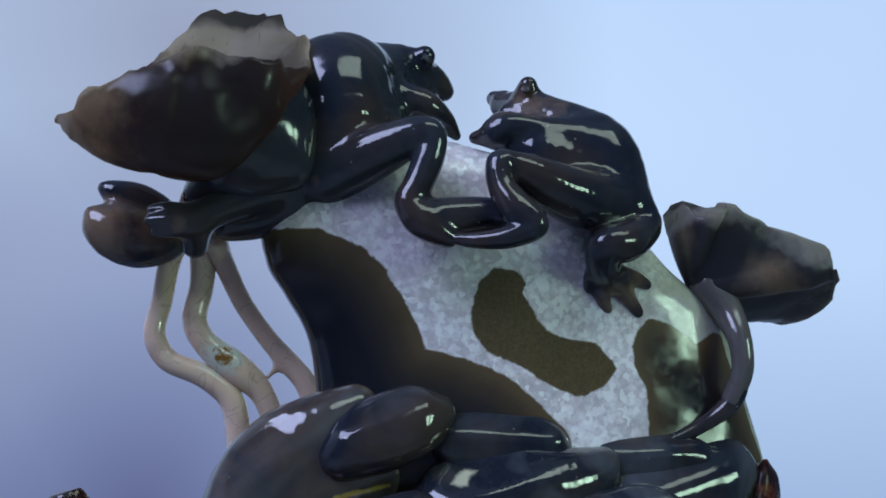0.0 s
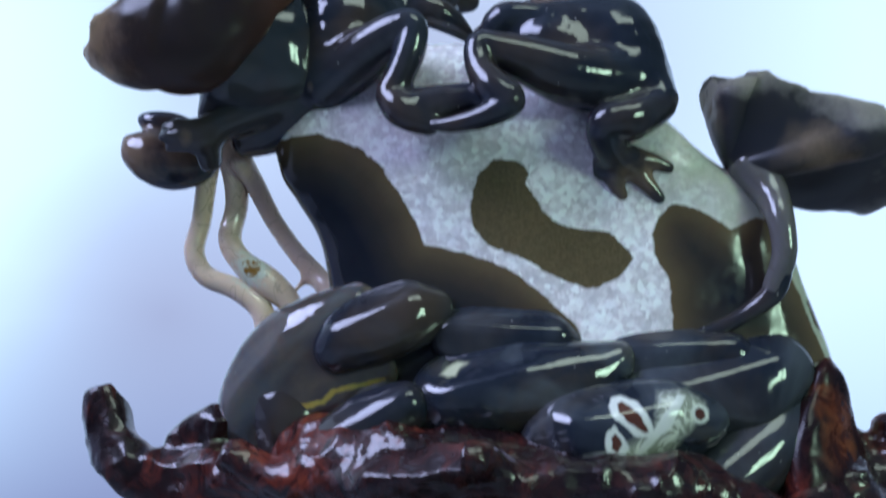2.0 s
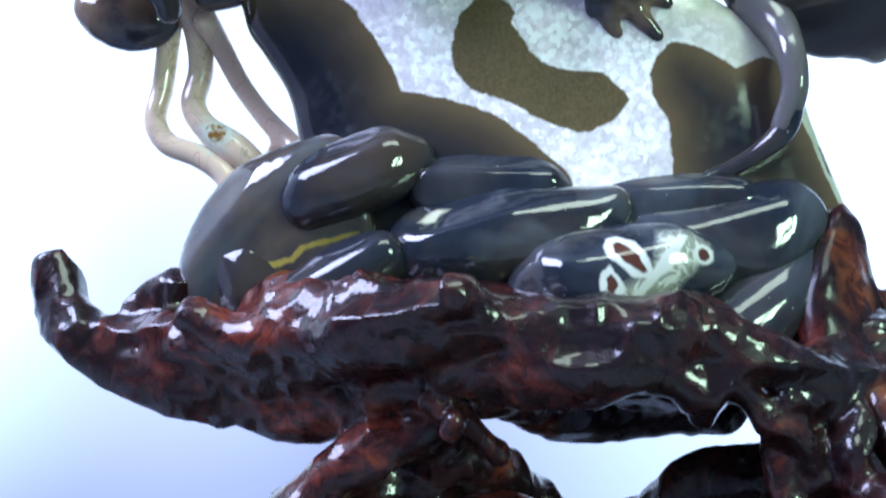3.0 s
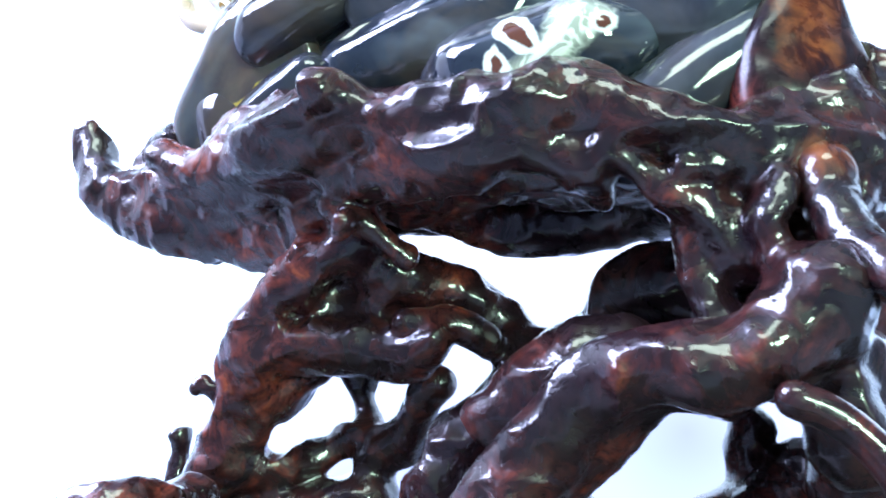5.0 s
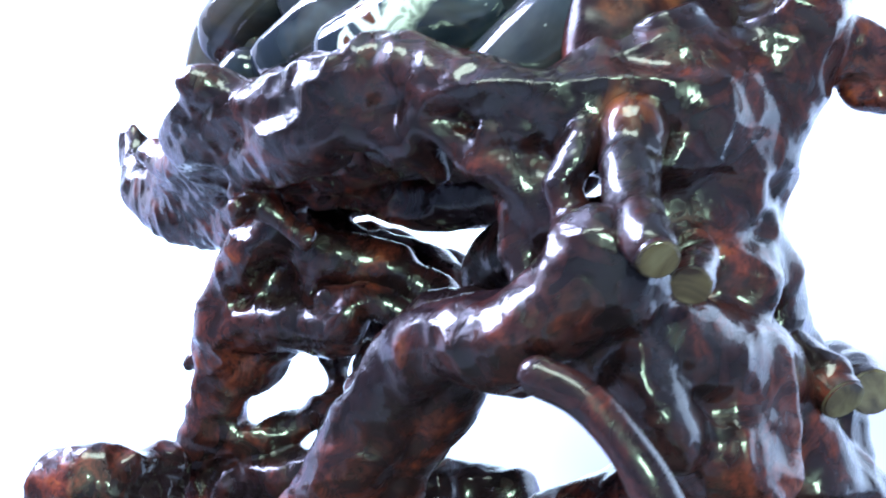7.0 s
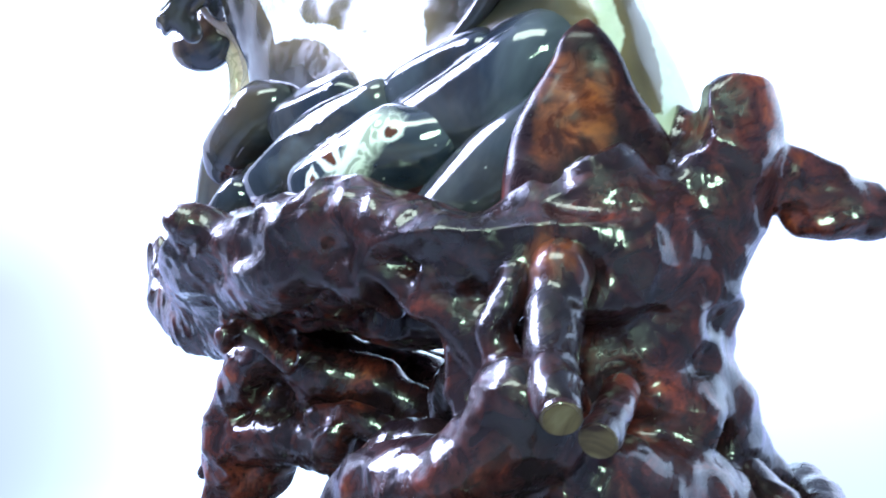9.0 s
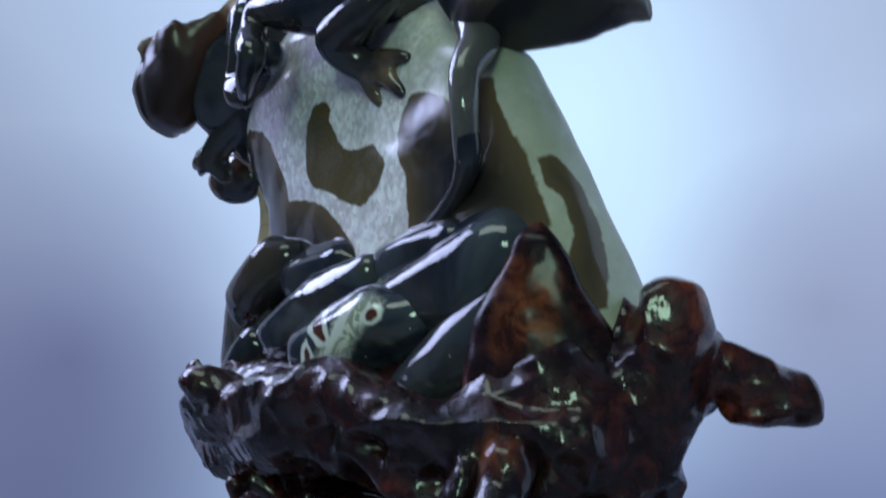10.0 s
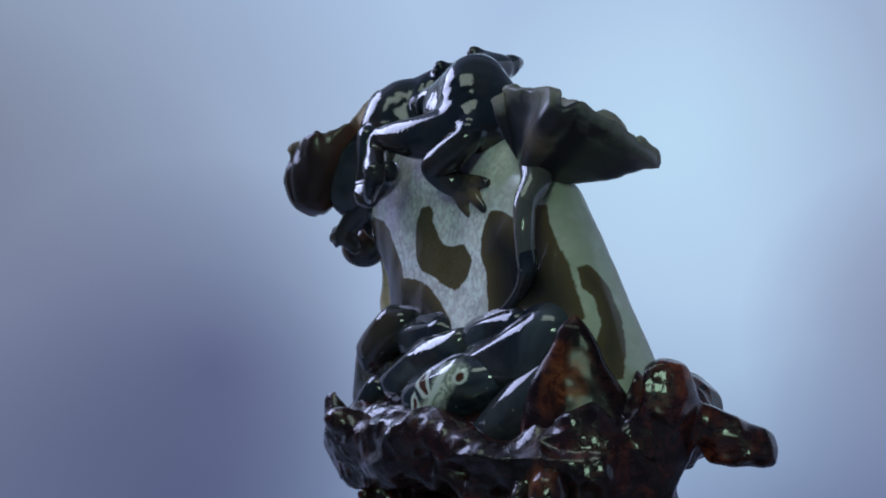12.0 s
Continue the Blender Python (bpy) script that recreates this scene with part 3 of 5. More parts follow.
DARK_RIGHT = [(0.0911, 0.2756), (0.0979, 0.2816), (0.1083, 0.2794), (0.1147, 0.2755), (0.1223, 0.2702), (0.1344, 0.2767), (0.1396, 0.2754), (0.1416, 0.2649), (0.1529, 0.2391), (0.1615, 0.2139), (0.0951, 0.2143), (0.0945, 0.2483), (0.0891, 0.2574), (0.0885, 0.2677)]
DARK_END = [(0.0315, 0.2593), (0.0396, 0.2696), (0.0500, 0.2710), (0.0550, 0.2620), (0.0565, 0.2441), (0.0590, 0.2201), (0.0610, 0.1988), (0.0300, 0.1979)]
DARK_OVAL = [(0.0765, 0.2421), (0.0842, 0.2428), (0.0927, 0.2325), (0.0985, 0.2153), (0.0994, 0.1993), (0.0963, 0.1859), (0.0881, 0.1857), (0.0823, 0.1989), (0.0870, 0.2124), (0.0845, 0.2257), (0.0789, 0.2309)]
RING_LONG = [(0.0674, 0.1976), (0.0714, 0.1987), (0.0773, 0.1962), (0.0819, 0.1895), (0.0840, 0.1836), (0.0815, 0.1817), (0.0756, 0.1818), (0.0709, 0.1863), (0.0669, 0.1896), (0.0659, 0.1935)]
RED_LONG = [(0.0691, 0.1949), (0.0713, 0.1962), (0.0761, 0.1929), (0.0798, 0.1874), (0.0815, 0.1841), (0.0792, 0.1832), (0.0739, 0.1868), (0.0697, 0.1910)]
RING_SMALL = [(0.0648, 0.1846), (0.0680, 0.1871), (0.0717, 0.1824), (0.0738, 0.1778), (0.0697, 0.1730), (0.0655, 0.1735), (0.0638, 0.1797)]
RED_SMALL = [(0.0664, 0.1821), (0.0686, 0.1838), (0.0712, 0.1792), (0.0687, 0.1756), (0.0666, 0.1775)]
PALE_PATCH = [(0.0845, 0.2011), (0.0969, 0.2019), (0.1052, 0.1969), (0.1061, 0.1908), (0.0946, 0.1811), (0.0902, 0.1750), (0.0712, 0.1713), (0.0615, 0.1709), (0.0531, 0.1734), (0.0560, 0.1758), (0.0676, 0.1783), (0.0818, 0.1865)]
STREAK = [(0.0932, 0.1996), (0.0971, 0.1986), (0.0902, 0.1865), (0.0776, 0.1745), (0.0725, 0.1733), (0.0817, 0.1841)]
VEIN = [(-0.0677, 0.1907), (-0.0634, 0.1962), (-0.0520, 0.1986), (-0.0482, 0.2028), (-0.0366, 0.2052), (-0.0242, 0.2075), (-0.0233, 0.2057), (-0.0361, 0.2026), (-0.0462, 0.2002), (-0.0504, 0.1959), (-0.0617, 0.1932), (-0.0641, 0.1880), (-0.0606, 0.1826), (-0.0659, 0.1816)]
CREAM = [(-0.0014, 0.2068), (0.0015, 0.2109), (0.0065, 0.2137), (0.0126, 0.2127), (0.0086, 0.2099), (0.0065, 0.2058), (0.0025, 0.2055)]
EYE_SPOT = (0.1014, 0.1913)
FROG_LEFT_BODY = [
    [(-0.0537, -0.0060, 0.3444, 0.0142), (-0.0484, 0.0000, 0.3625, 0.0243), (-0.0499, 0.0060, 0.3862, 0.0279), (-0.0372, 0.0140, 0.3960, 0.0201), (-0.0239, 0.0200, 0.4047, 0.0143), (-0.0140, 0.0240, 0.4073, 0.0128), (-0.0003, 0.0280, 0.4037, 0.0097), (0.0079, 0.0310, 0.4012, 0.0053)],
    [(-0.0232, 0.0160, 0.3973, 0.0134), (-0.0052, 0.0220, 0.3944, 0.0069)],
    [(-0.0059, 0.0125, 0.4115, 0.0054), (-0.0082, 0.0180, 0.4095, 0.0069)],
    [(-0.0089, 0.0440, 0.4248, 0.0051), (-0.0104, 0.0360, 0.4165, 0.0073)],
    [(-0.0330, 0.0140, 0.3962, 0.0123), (-0.0196, 0.0060, 0.3875, 0.0082), (-0.0075, 0.0040, 0.3822, 0.0078), (0.0020, 0.0080, 0.3776, 0.0059), (0.0105, 0.0140, 0.3718, 0.0026)],
    [(-0.0330, 0.0060, 0.3733, 0.0177), (-0.0274, 0.0120, 0.3812, 0.0151)],
]
FROG_LEFT_LIMBS = [
    [(-0.0536, -0.0080, 0.3407, 0.0124), (-0.0339, -0.0220, 0.3498, 0.0115), (-0.0184, -0.0320, 0.3557, 0.0084), (-0.0117, -0.0350, 0.3550, 0.0065), (-0.0131, -0.0340, 0.3446, 0.0070), (-0.0180, -0.0330, 0.3321, 0.0065), (-0.0214, -0.0330, 0.3245, 0.0064), (-0.0142, -0.0350, 0.3151, 0.0066), (-0.0045, -0.0350, 0.3099, 0.0046)],
    [(-0.0159, -0.0320, 0.3191, 0.0073), (-0.0011, -0.0310, 0.3202, 0.0088), (0.0163, -0.0320, 0.3220, 0.0074), (0.0276, -0.0380, 0.3189, 0.0068)],
    [(-0.0563, 0.0000, 0.3419, 0.0121), (-0.0764, -0.0040, 0.3357, 0.0103), (-0.0935, -0.0070, 0.3285, 0.0089), (-0.1065, -0.0090, 0.3218, 0.0077), (-0.1146, -0.0100, 0.3171, 0.0051)],
    [(-0.1109, -0.0110, 0.3195, 0.0041), (-0.1204, -0.0130, 0.3221, 0.0032), (-0.1289, -0.0120, 0.3216, 0.0021)],
]
FROG_LEFT_FEET = [
    [(-0.1124, -0.0120, 0.3167, 0.0037), (-0.1210, -0.0150, 0.3166, 0.0030), (-0.1301, -0.0130, 0.3161, 0.0018)],
    [(-0.1119, -0.0110, 0.3144, 0.0037), (-0.1189, -0.0120, 0.3123, 0.0030), (-0.1273, -0.0100, 0.3117, 0.0019)],
    [(-0.1099, -0.0090, 0.3161, 0.0068), (-0.1105, -0.0020, 0.3085, 0.0058)],
    [(-0.0689, 0.0020, 0.3294, 0.0104), (-0.0843, 0.0060, 0.3235, 0.0093), (-0.0959, 0.0080, 0.3212, 0.0082)],
]
FROG_LEFT = FROG_LEFT_BODY + FROG_LEFT_LIMBS + FROG_LEFT_FEET
FROG_RIGHT_BODY = [
    [(0.0857, -0.0060, 0.3323, 0.0153), (0.0803, -0.0080, 0.3448, 0.0188), (0.0747, -0.0060, 0.3591, 0.0201), (0.0672, 0.0000, 0.3707, 0.0157), (0.0577, 0.0060, 0.3804, 0.0116), (0.0507, 0.0160, 0.3887, 0.0100), (0.0454, 0.0280, 0.3945, 0.0084), (0.0398, 0.0360, 0.3970, 0.0057)],
    [(0.0856, 0.0040, 0.3458, 0.0164), (0.0735, 0.0020, 0.3576, 0.0169)],
    [(0.0462, 0.0090, 0.3991, 0.0048), (0.0464, 0.0130, 0.3958, 0.0066)],
    [(0.0386, 0.0450, 0.4045, 0.0045), (0.0421, 0.0380, 0.4003, 0.0066)],
    [(0.0622, -0.0100, 0.3635, 0.0136), (0.0437, -0.0140, 0.3677, 0.0070), (0.0303, -0.0140, 0.3688, 0.0070), (0.0245, -0.0120, 0.3665, 0.0073)],
    [(0.0265, -0.0100, 0.3674, 0.0088), (0.0218, -0.0090, 0.3651, 0.0053), (0.0148, -0.0060, 0.3649, 0.0032)],
]
FROG_RIGHT_LIMBS = [
    [(0.0529, 0.0140, 0.3787, 0.0103), (0.0389, 0.0180, 0.3860, 0.0063)],
    [(0.0618, -0.0100, 0.3484, 0.0155), (0.0466, -0.0120, 0.3563, 0.0122), (0.0350, -0.0100, 0.3592, 0.0075)],
    [(0.0805, -0.0140, 0.3352, 0.0144), (0.0572, -0.0260, 0.3334, 0.0134), (0.0375, -0.0340, 0.3378, 0.0104), (0.0242, -0.0380, 0.3419, 0.0073), (0.0168, -0.0405, 0.3425, 0.0060), (0.0174, -0.0420, 0.3321, 0.0062), (0.0236, -0.0450, 0.3212, 0.0076), (0.0299, -0.0470, 0.3146, 0.0065), (0.0191, -0.0450, 0.3092, 0.0050), (0.0059, -0.0400, 0.3082, 0.0037), (-0.0028, -0.0370, 0.3093, 0.0026)],
]
FROG_RIGHT_FEET = [
    [(0.0844, -0.0060, 0.3364, 0.0159), (0.0913, -0.0160, 0.3280, 0.0099), (0.0924, -0.0200, 0.3218, 0.0078), (0.0805, -0.0260, 0.3136, 0.0093), (0.0694, -0.0280, 0.3109, 0.0081), (0.0710, -0.0200, 0.3039, 0.0077), (0.0777, -0.0130, 0.2986, 0.0064)],
    [(0.0761, -0.0130, 0.2991, 0.0053), (0.0730, -0.0120, 0.2922, 0.0039), (0.0768, -0.0090, 0.2848, 0.0029)],
    [(0.0799, -0.0120, 0.2988, 0.0050), (0.0861, -0.0110, 0.2912, 0.0040), (0.0924, -0.0090, 0.2837, 0.0029)],
    [(0.0810, -0.0130, 0.3008, 0.0047), (0.0898, -0.0120, 0.2995, 0.0037), (0.0969, -0.0100, 0.2968, 0.0027)],
    [(0.0722, -0.0140, 0.3036, 0.0047), (0.0676, -0.0130, 0.2984, 0.0034), (0.0670, -0.0110, 0.2940, 0.0024)],
]
FROG_RIGHT = FROG_RIGHT_BODY + FROG_RIGHT_LIMBS + FROG_RIGHT_FEET
EYE_LEFT = (-0.0056, 0.0075, 0.4087)
EYE_RIGHT = (0.0435, 0.0045, 0.3955)
STEM_A = [
    [(-0.1186, 0.0200, 0.3175, 0.0055), (-0.1235, 0.0300, 0.3052, 0.0053), (-0.1258, 0.0330, 0.2886, 0.0051), (-0.1284, 0.0330, 0.2731, 0.0053), (-0.1217, 0.0330, 0.2611, 0.0053), (-0.1061, 0.0330, 0.2544, 0.0055), (-0.0928, 0.0330, 0.2439, 0.0058), (-0.0887, 0.0330, 0.2290, 0.0060), (-0.0869, 0.0330, 0.2169, 0.0066)],
]
STEM_B = [
    [(-0.1032, -0.0100, 0.3530, 0.0058), (-0.1089, 0.0000, 0.3407, 0.0059), (-0.1131, 0.0100, 0.3266, 0.0065), (-0.1087, 0.0250, 0.3156, 0.0067), (-0.1082, 0.0330, 0.2970, 0.0059), (-0.1108, 0.0330, 0.2801, 0.0059), (-0.1048, 0.0330, 0.2688, 0.0061), (-0.0910, 0.0330, 0.2577, 0.0078), (-0.0802, 0.0330, 0.2488, 0.0061), (-0.0744, 0.0330, 0.2379, 0.0055), (-0.0707, 0.0330, 0.2248, 0.0060)],
]
STEM_C = [
    [(-0.1027, 0.0200, 0.3146, 0.0061), (-0.0977, 0.0300, 0.3051, 0.0051), (-0.0893, 0.0330, 0.2890, 0.0048), (-0.0776, 0.0330, 0.2729, 0.0048), (-0.0667, 0.0330, 0.2609, 0.0053), (-0.0586, 0.0300, 0.2513, 0.0055), (-0.0542, 0.0300, 0.2409, 0.0060)],
    [(-0.0797, 0.0330, 0.2499, 0.0022), (-0.0730, 0.0330, 0.2576, 0.0019)],
]
BUD = [
    [(-0.1522, 0.0120, 0.3179, 0.0080), (-0.1452, 0.0150, 0.3163, 0.0127), (-0.1365, 0.0180, 0.3147, 0.0138), (-0.1267, 0.0200, 0.3140, 0.0103), (-0.1200, 0.0200, 0.3137, 0.0057)],
    [(-0.1530, 0.0160, 0.3370, 0.0031), (-0.1473, 0.0160, 0.3347, 0.0061), (-0.1375, 0.0180, 0.3320, 0.0082), (-0.1273, 0.0180, 0.3272, 0.0072), (-0.1234, 0.0200, 0.3215, 0.0062)],
    [(-0.1576, 0.0100, 0.3249, 0.0020), (-0.1538, 0.0110, 0.3227, 0.0045), (-0.1461, 0.0140, 0.3207, 0.0081)],
]
LEAF_STALK = [
    [(-0.0870, -0.0060, 0.3830, 0.0118), (-0.0856, -0.0060, 0.3698, 0.0138), (-0.0918, -0.0080, 0.3523, 0.0130), (-0.1029, -0.0100, 0.3399, 0.0094), (-0.1108, -0.0040, 0.3308, 0.0065)],
    [(-0.0743, -0.0110, 0.3800, 0.0060), (-0.0762, -0.0150, 0.3690, 0.0115), (-0.0775, -0.0160, 0.3561, 0.0130), (-0.0804, -0.0140, 0.3438, 0.0112), (-0.0871, -0.0100, 0.3353, 0.0082)],
    [(-0.0900, -0.0200, 0.3640, 0.0130), (-0.0960, -0.0220, 0.3500, 0.0130), (-0.0990, -0.0180, 0.3420, 0.0095)],
    [(-0.0690, -0.0080, 0.3760, 0.0090), (-0.0680, -0.0100, 0.3634, 0.0110), (-0.0690, -0.0100, 0.3449, 0.0110)],
]
STEM_RIGHT = [
    [(0.1330, -0.0020, 0.2990, 0.0100), (0.1390, -0.0070, 0.2860, 0.0078), (0.1405, -0.0140, 0.2734, 0.0060), (0.1413, -0.0150, 0.2638, 0.0055), (0.1408, -0.0145, 0.2553, 0.0052), (0.1365, -0.0105, 0.2428, 0.0050)],
    [(0.1395, -0.0130, 0.2500, 0.0050), (0.1365, -0.0100, 0.2420, 0.0051), (0.1260, -0.0070, 0.2335, 0.0040), (0.1100, -0.0060, 0.2258, 0.0036), (0.0890, -0.0070, 0.2198, 0.0032), (0.0704, -0.0080, 0.2167, 0.0027)],
]
RIM_A = [(0.0140, -0.0532, 0.1741, 0.0074), (0.0289, -0.0447, 0.1656, 0.0096), (0.0531, -0.0428, 0.1625, 0.0125), (0.0794, -0.0404, 0.1627, 0.0138), (0.0979, -0.0363, 0.1628, 0.0136), (0.1167, -0.0304, 0.1547, 0.0125), (0.1345, -0.0231, 0.1481, 0.0112), (0.1497, -0.0131, 0.1385, 0.0099), (0.1622, -0.0022, 0.1344, 0.0117)]
RIM_B = [(0.0127, -0.0334, 0.1523, 0.0116), (0.0432, -0.0397, 0.1497, 0.0127), (0.0707, -0.0422, 0.1491, 0.0112), (0.0855, -0.0377, 0.1483, 0.0094), (0.0979, -0.0324, 0.1436, 0.0098), (0.0986, -0.0249, 0.1365, 0.0062)]
RIM_C = [(0.1030, -0.0365, 0.1488, 0.0067), (0.1163, -0.0308, 0.1383, 0.0079), (0.1259, -0.0244, 0.1319, 0.0086), (0.1311, -0.0200, 0.1238, 0.0082), (0.1374, -0.0141, 0.1108, 0.0086)]
RIM_D = [(0.1512, -0.0233, 0.1358, 0.0063), (0.1451, -0.0265, 0.1244, 0.0057), (0.1471, -0.0236, 0.1152, 0.0057), (0.1487, -0.0183, 0.1046, 0.0079)]
RIM_E = [(0.1334, -0.0268, 0.1405, 0.0073), (0.1248, -0.0313, 0.1405, 0.0073)]
RIM = [RIM_A, RIM_B, RIM_C, RIM_D, RIM_E]
SHELF_A = [(0.0215, -0.0101, 0.1474, 0.0085), (0.0341, 0.0052, 0.1450, 0.0099), (0.0489, 0.0175, 0.1396, 0.0113), (0.0685, 0.0245, 0.1397, 0.0112), (0.0892, 0.0269, 0.1423, 0.0093), (0.1113, 0.0207, 0.1453, 0.0116)]
SHELF_B = [(0.0208, 0.0165, 0.1565, 0.0109), (0.0391, 0.0390, 0.1502, 0.0134), (0.0629, 0.0516, 0.1503, 0.0134), (0.0900, 0.0535, 0.1547, 0.0122)]
SHELF_C = [(-0.0500, 0.0300, 0.1720, 0.0240), (0.0000, 0.0350, 0.1700, 0.0260), (0.0600, 0.0400, 0.1700, 0.0260), (0.1200, 0.0450, 0.1700, 0.0260), (0.1600, 0.0500, 0.1700, 0.0240)]
SHELF_D = [(-0.0600, 0.0550, 0.1780, 0.0200), (0.0000, 0.0700, 0.1780, 0.0220), (0.0800, 0.0750, 0.1780, 0.0220), (0.1500, 0.0700, 0.1750, 0.0220)]
SHELF_E = [(-0.0600, 0.0100, 0.1750, 0.0200), (-0.0300, -0.0200, 0.1680, 0.0200), (0.0300, -0.0150, 0.1650, 0.0220), (0.1000, 0.0000, 0.1620, 0.0220)]
SHELF = [SHELF_A, SHELF_B, SHELF_C, SHELF_D, SHELF_E]
STUB_LONG = [
    [(0.1597, -0.0118, 0.1404, 0.0080), (0.1631, -0.0206, 0.1253, 0.0077), (0.1721, -0.0307, 0.1108, 0.0062), (0.1798, -0.0377, 0.1020, 0.0051)],
    [(0.1575, -0.0110, 0.1430, 0.0073), (0.1602, -0.0165, 0.1385, 0.0071)],
]
STUB_SHORT = [
    [(0.1736, -0.0082, 0.1067, 0.0051), (0.1800, -0.0209, 0.1002, 0.0050), (0.1830, -0.0272, 0.0963, 0.0049)],
]
STUB_LOW = [
    [(0.1720, 0.0487, 0.0830, 0.0068), (0.1840, 0.0432, 0.0725, 0.0068)],
]
STUB_BACK = [
    [(0.1720, 0.0777, 0.0803, 0.0074), (0.1840, 0.0662, 0.0733, 0.0074)],
]
WEB = [
    [(0.1624, 0.0158, 0.1903, 0.0056), (0.1684, 0.0247, 0.1855, 0.0069), (0.1819, 0.0265, 0.1810, 0.0076)],
    [(0.1650, 0.0204, 0.1759, 0.0092), (0.1773, 0.0241, 0.1709, 0.0098)],
]
ARM = [
    [(0.1696, 0.0282, 0.1755, 0.0098), (0.1815, 0.0376, 0.1715, 0.0084), (0.1936, 0.0460, 0.1663, 0.0079), (0.2027, 0.0564, 0.1591, 0.0074), (0.2084, 0.0620, 0.1568, 0.0059)],
    [(0.1939, 0.0482, 0.1554, 0.0027), (0.2008, 0.0544, 0.1519, 0.0026)],
]
LEG = [
    [(-0.0032, -0.0090, 0.1322, 0.0130), (-0.0219, -0.0112, 0.1226, 0.0127), (-0.0386, -0.0062, 0.1113, 0.0126), (-0.0485, -0.0026, 0.0945, 0.0128), (-0.0562, 0.0021, 0.0772, 0.0133), (-0.0630, 0.0044, 0.0595, 0.0134), (-0.0738, 0.0065, 0.0415, 0.0141), (-0.0814, 0.0134, 0.0162, 0.0138)],
    [(-0.0340, -0.0016, 0.1116, 0.0110), (-0.0172, 0.0047, 0.1135, 0.0100), (-0.0019, 0.0132, 0.1115, 0.0109)],
    [(-0.0541, 0.0040, 0.0883, 0.0135), (-0.0466, 0.0093, 0.0817, 0.0131), (-0.0318, 0.0113, 0.0882, 0.0080)],
]
KNOB_LARGE = [
    [(-0.0774, -0.0023, 0.0813, 0.0055), (-0.0748, -0.0015, 0.0840, 0.0055), (-0.0675, 0.0019, 0.0750, 0.0063)],
]
KNOB_SMALL = [
    [(-0.0636, -0.0058, 0.0891, 0.0040), (-0.0595, -0.0030, 0.0859, 0.0053)],
]
BAR_LOW = [
    [(-0.0455, -0.0069, 0.0962, 0.0109), (-0.0232, -0.0009, 0.0970, 0.0116), (-0.0015, 0.0051, 0.0956, 0.0123), (0.0176, 0.0018, 0.0937, 0.0111), (0.0277, -0.0004, 0.0972, 0.0080)],
    [(0.0063, 0.0166, 0.1049, 0.0108), (-0.0029, 0.0066, 0.1130, 0.0086)],
    [(-0.0588, 0.0314, 0.0995, 0.0111), (-0.0332, 0.0452, 0.0985, 0.0121), (-0.0073, 0.0535, 0.0970, 0.0105)],
    [(0.0176, -0.0025, 0.1036, 0.0073), (0.0320, 0.0051, 0.1042, 0.0069), (0.0433, 0.0145, 0.0985, 0.0066)],
]
BAR_HIGH = [
    [(-0.0064, -0.0042, 0.1278, 0.0105), (0.0089, 0.0075, 0.1209, 0.0124), (0.0241, 0.0198, 0.1172, 0.0126), (0.0404, 0.0306, 0.1067, 0.0091), (0.0531, 0.0332, 0.0989, 0.0060), (0.0696, 0.0253, 0.0955, 0.0061)],
    [(-0.0232, 0.0203, 0.1331, 0.0108), (-0.0080, 0.0355, 0.1260, 0.0128), (0.0078, 0.0504, 0.1222, 0.0130), (0.0278, 0.0577, 0.1101, 0.0091)],
    [(-0.0367, 0.0581, 0.1377, 0.0115), (-0.0106, 0.0740, 0.1278, 0.0125), (0.0087, 0.0867, 0.1154, 0.0090)],
    [(0.0043, -0.0332, 0.1413, 0.0064), (0.0153, -0.0294, 0.1343, 0.0060), (0.0228, -0.0252, 0.1281, 0.0046), (0.0278, -0.0204, 0.1227, 0.0040)],
]
RING = [
    [(-0.0649, 0.0055, 0.0528, 0.0113), (-0.0451, 0.0164, 0.0507, 0.0099), (-0.0269, 0.0291, 0.0585, 0.0091), (-0.0204, 0.0355, 0.0663, 0.0078), (-0.0242, 0.0365, 0.0801, 0.0079), (-0.0269, 0.0379, 0.0942, 0.0080)],
    [(-0.0171, 0.0308, 0.0531, 0.0099), (-0.0034, 0.0339, 0.0620, 0.0099), (0.0056, 0.0314, 0.0752, 0.0075), (0.0132, 0.0291, 0.0838, 0.0075)],
]
STRUT = [
    [(0.0492, 0.0263, 0.0955, 0.0088), (0.0532, 0.0248, 0.0849, 0.0099), (0.0476, 0.0218, 0.0737, 0.0111), (0.0322, 0.0184, 0.0615, 0.0128), (0.0216, 0.0167, 0.0422, 0.0144), (0.0163, 0.0180, 0.0219, 0.0165)],
    [(0.0787, 0.0060, 0.0854, 0.0094), (0.0712, 0.0043, 0.0742, 0.0094), (0.0598, 0.0017, 0.0574, 0.0098), (0.0518, 0.0008, 0.0406, 0.0106)],
]
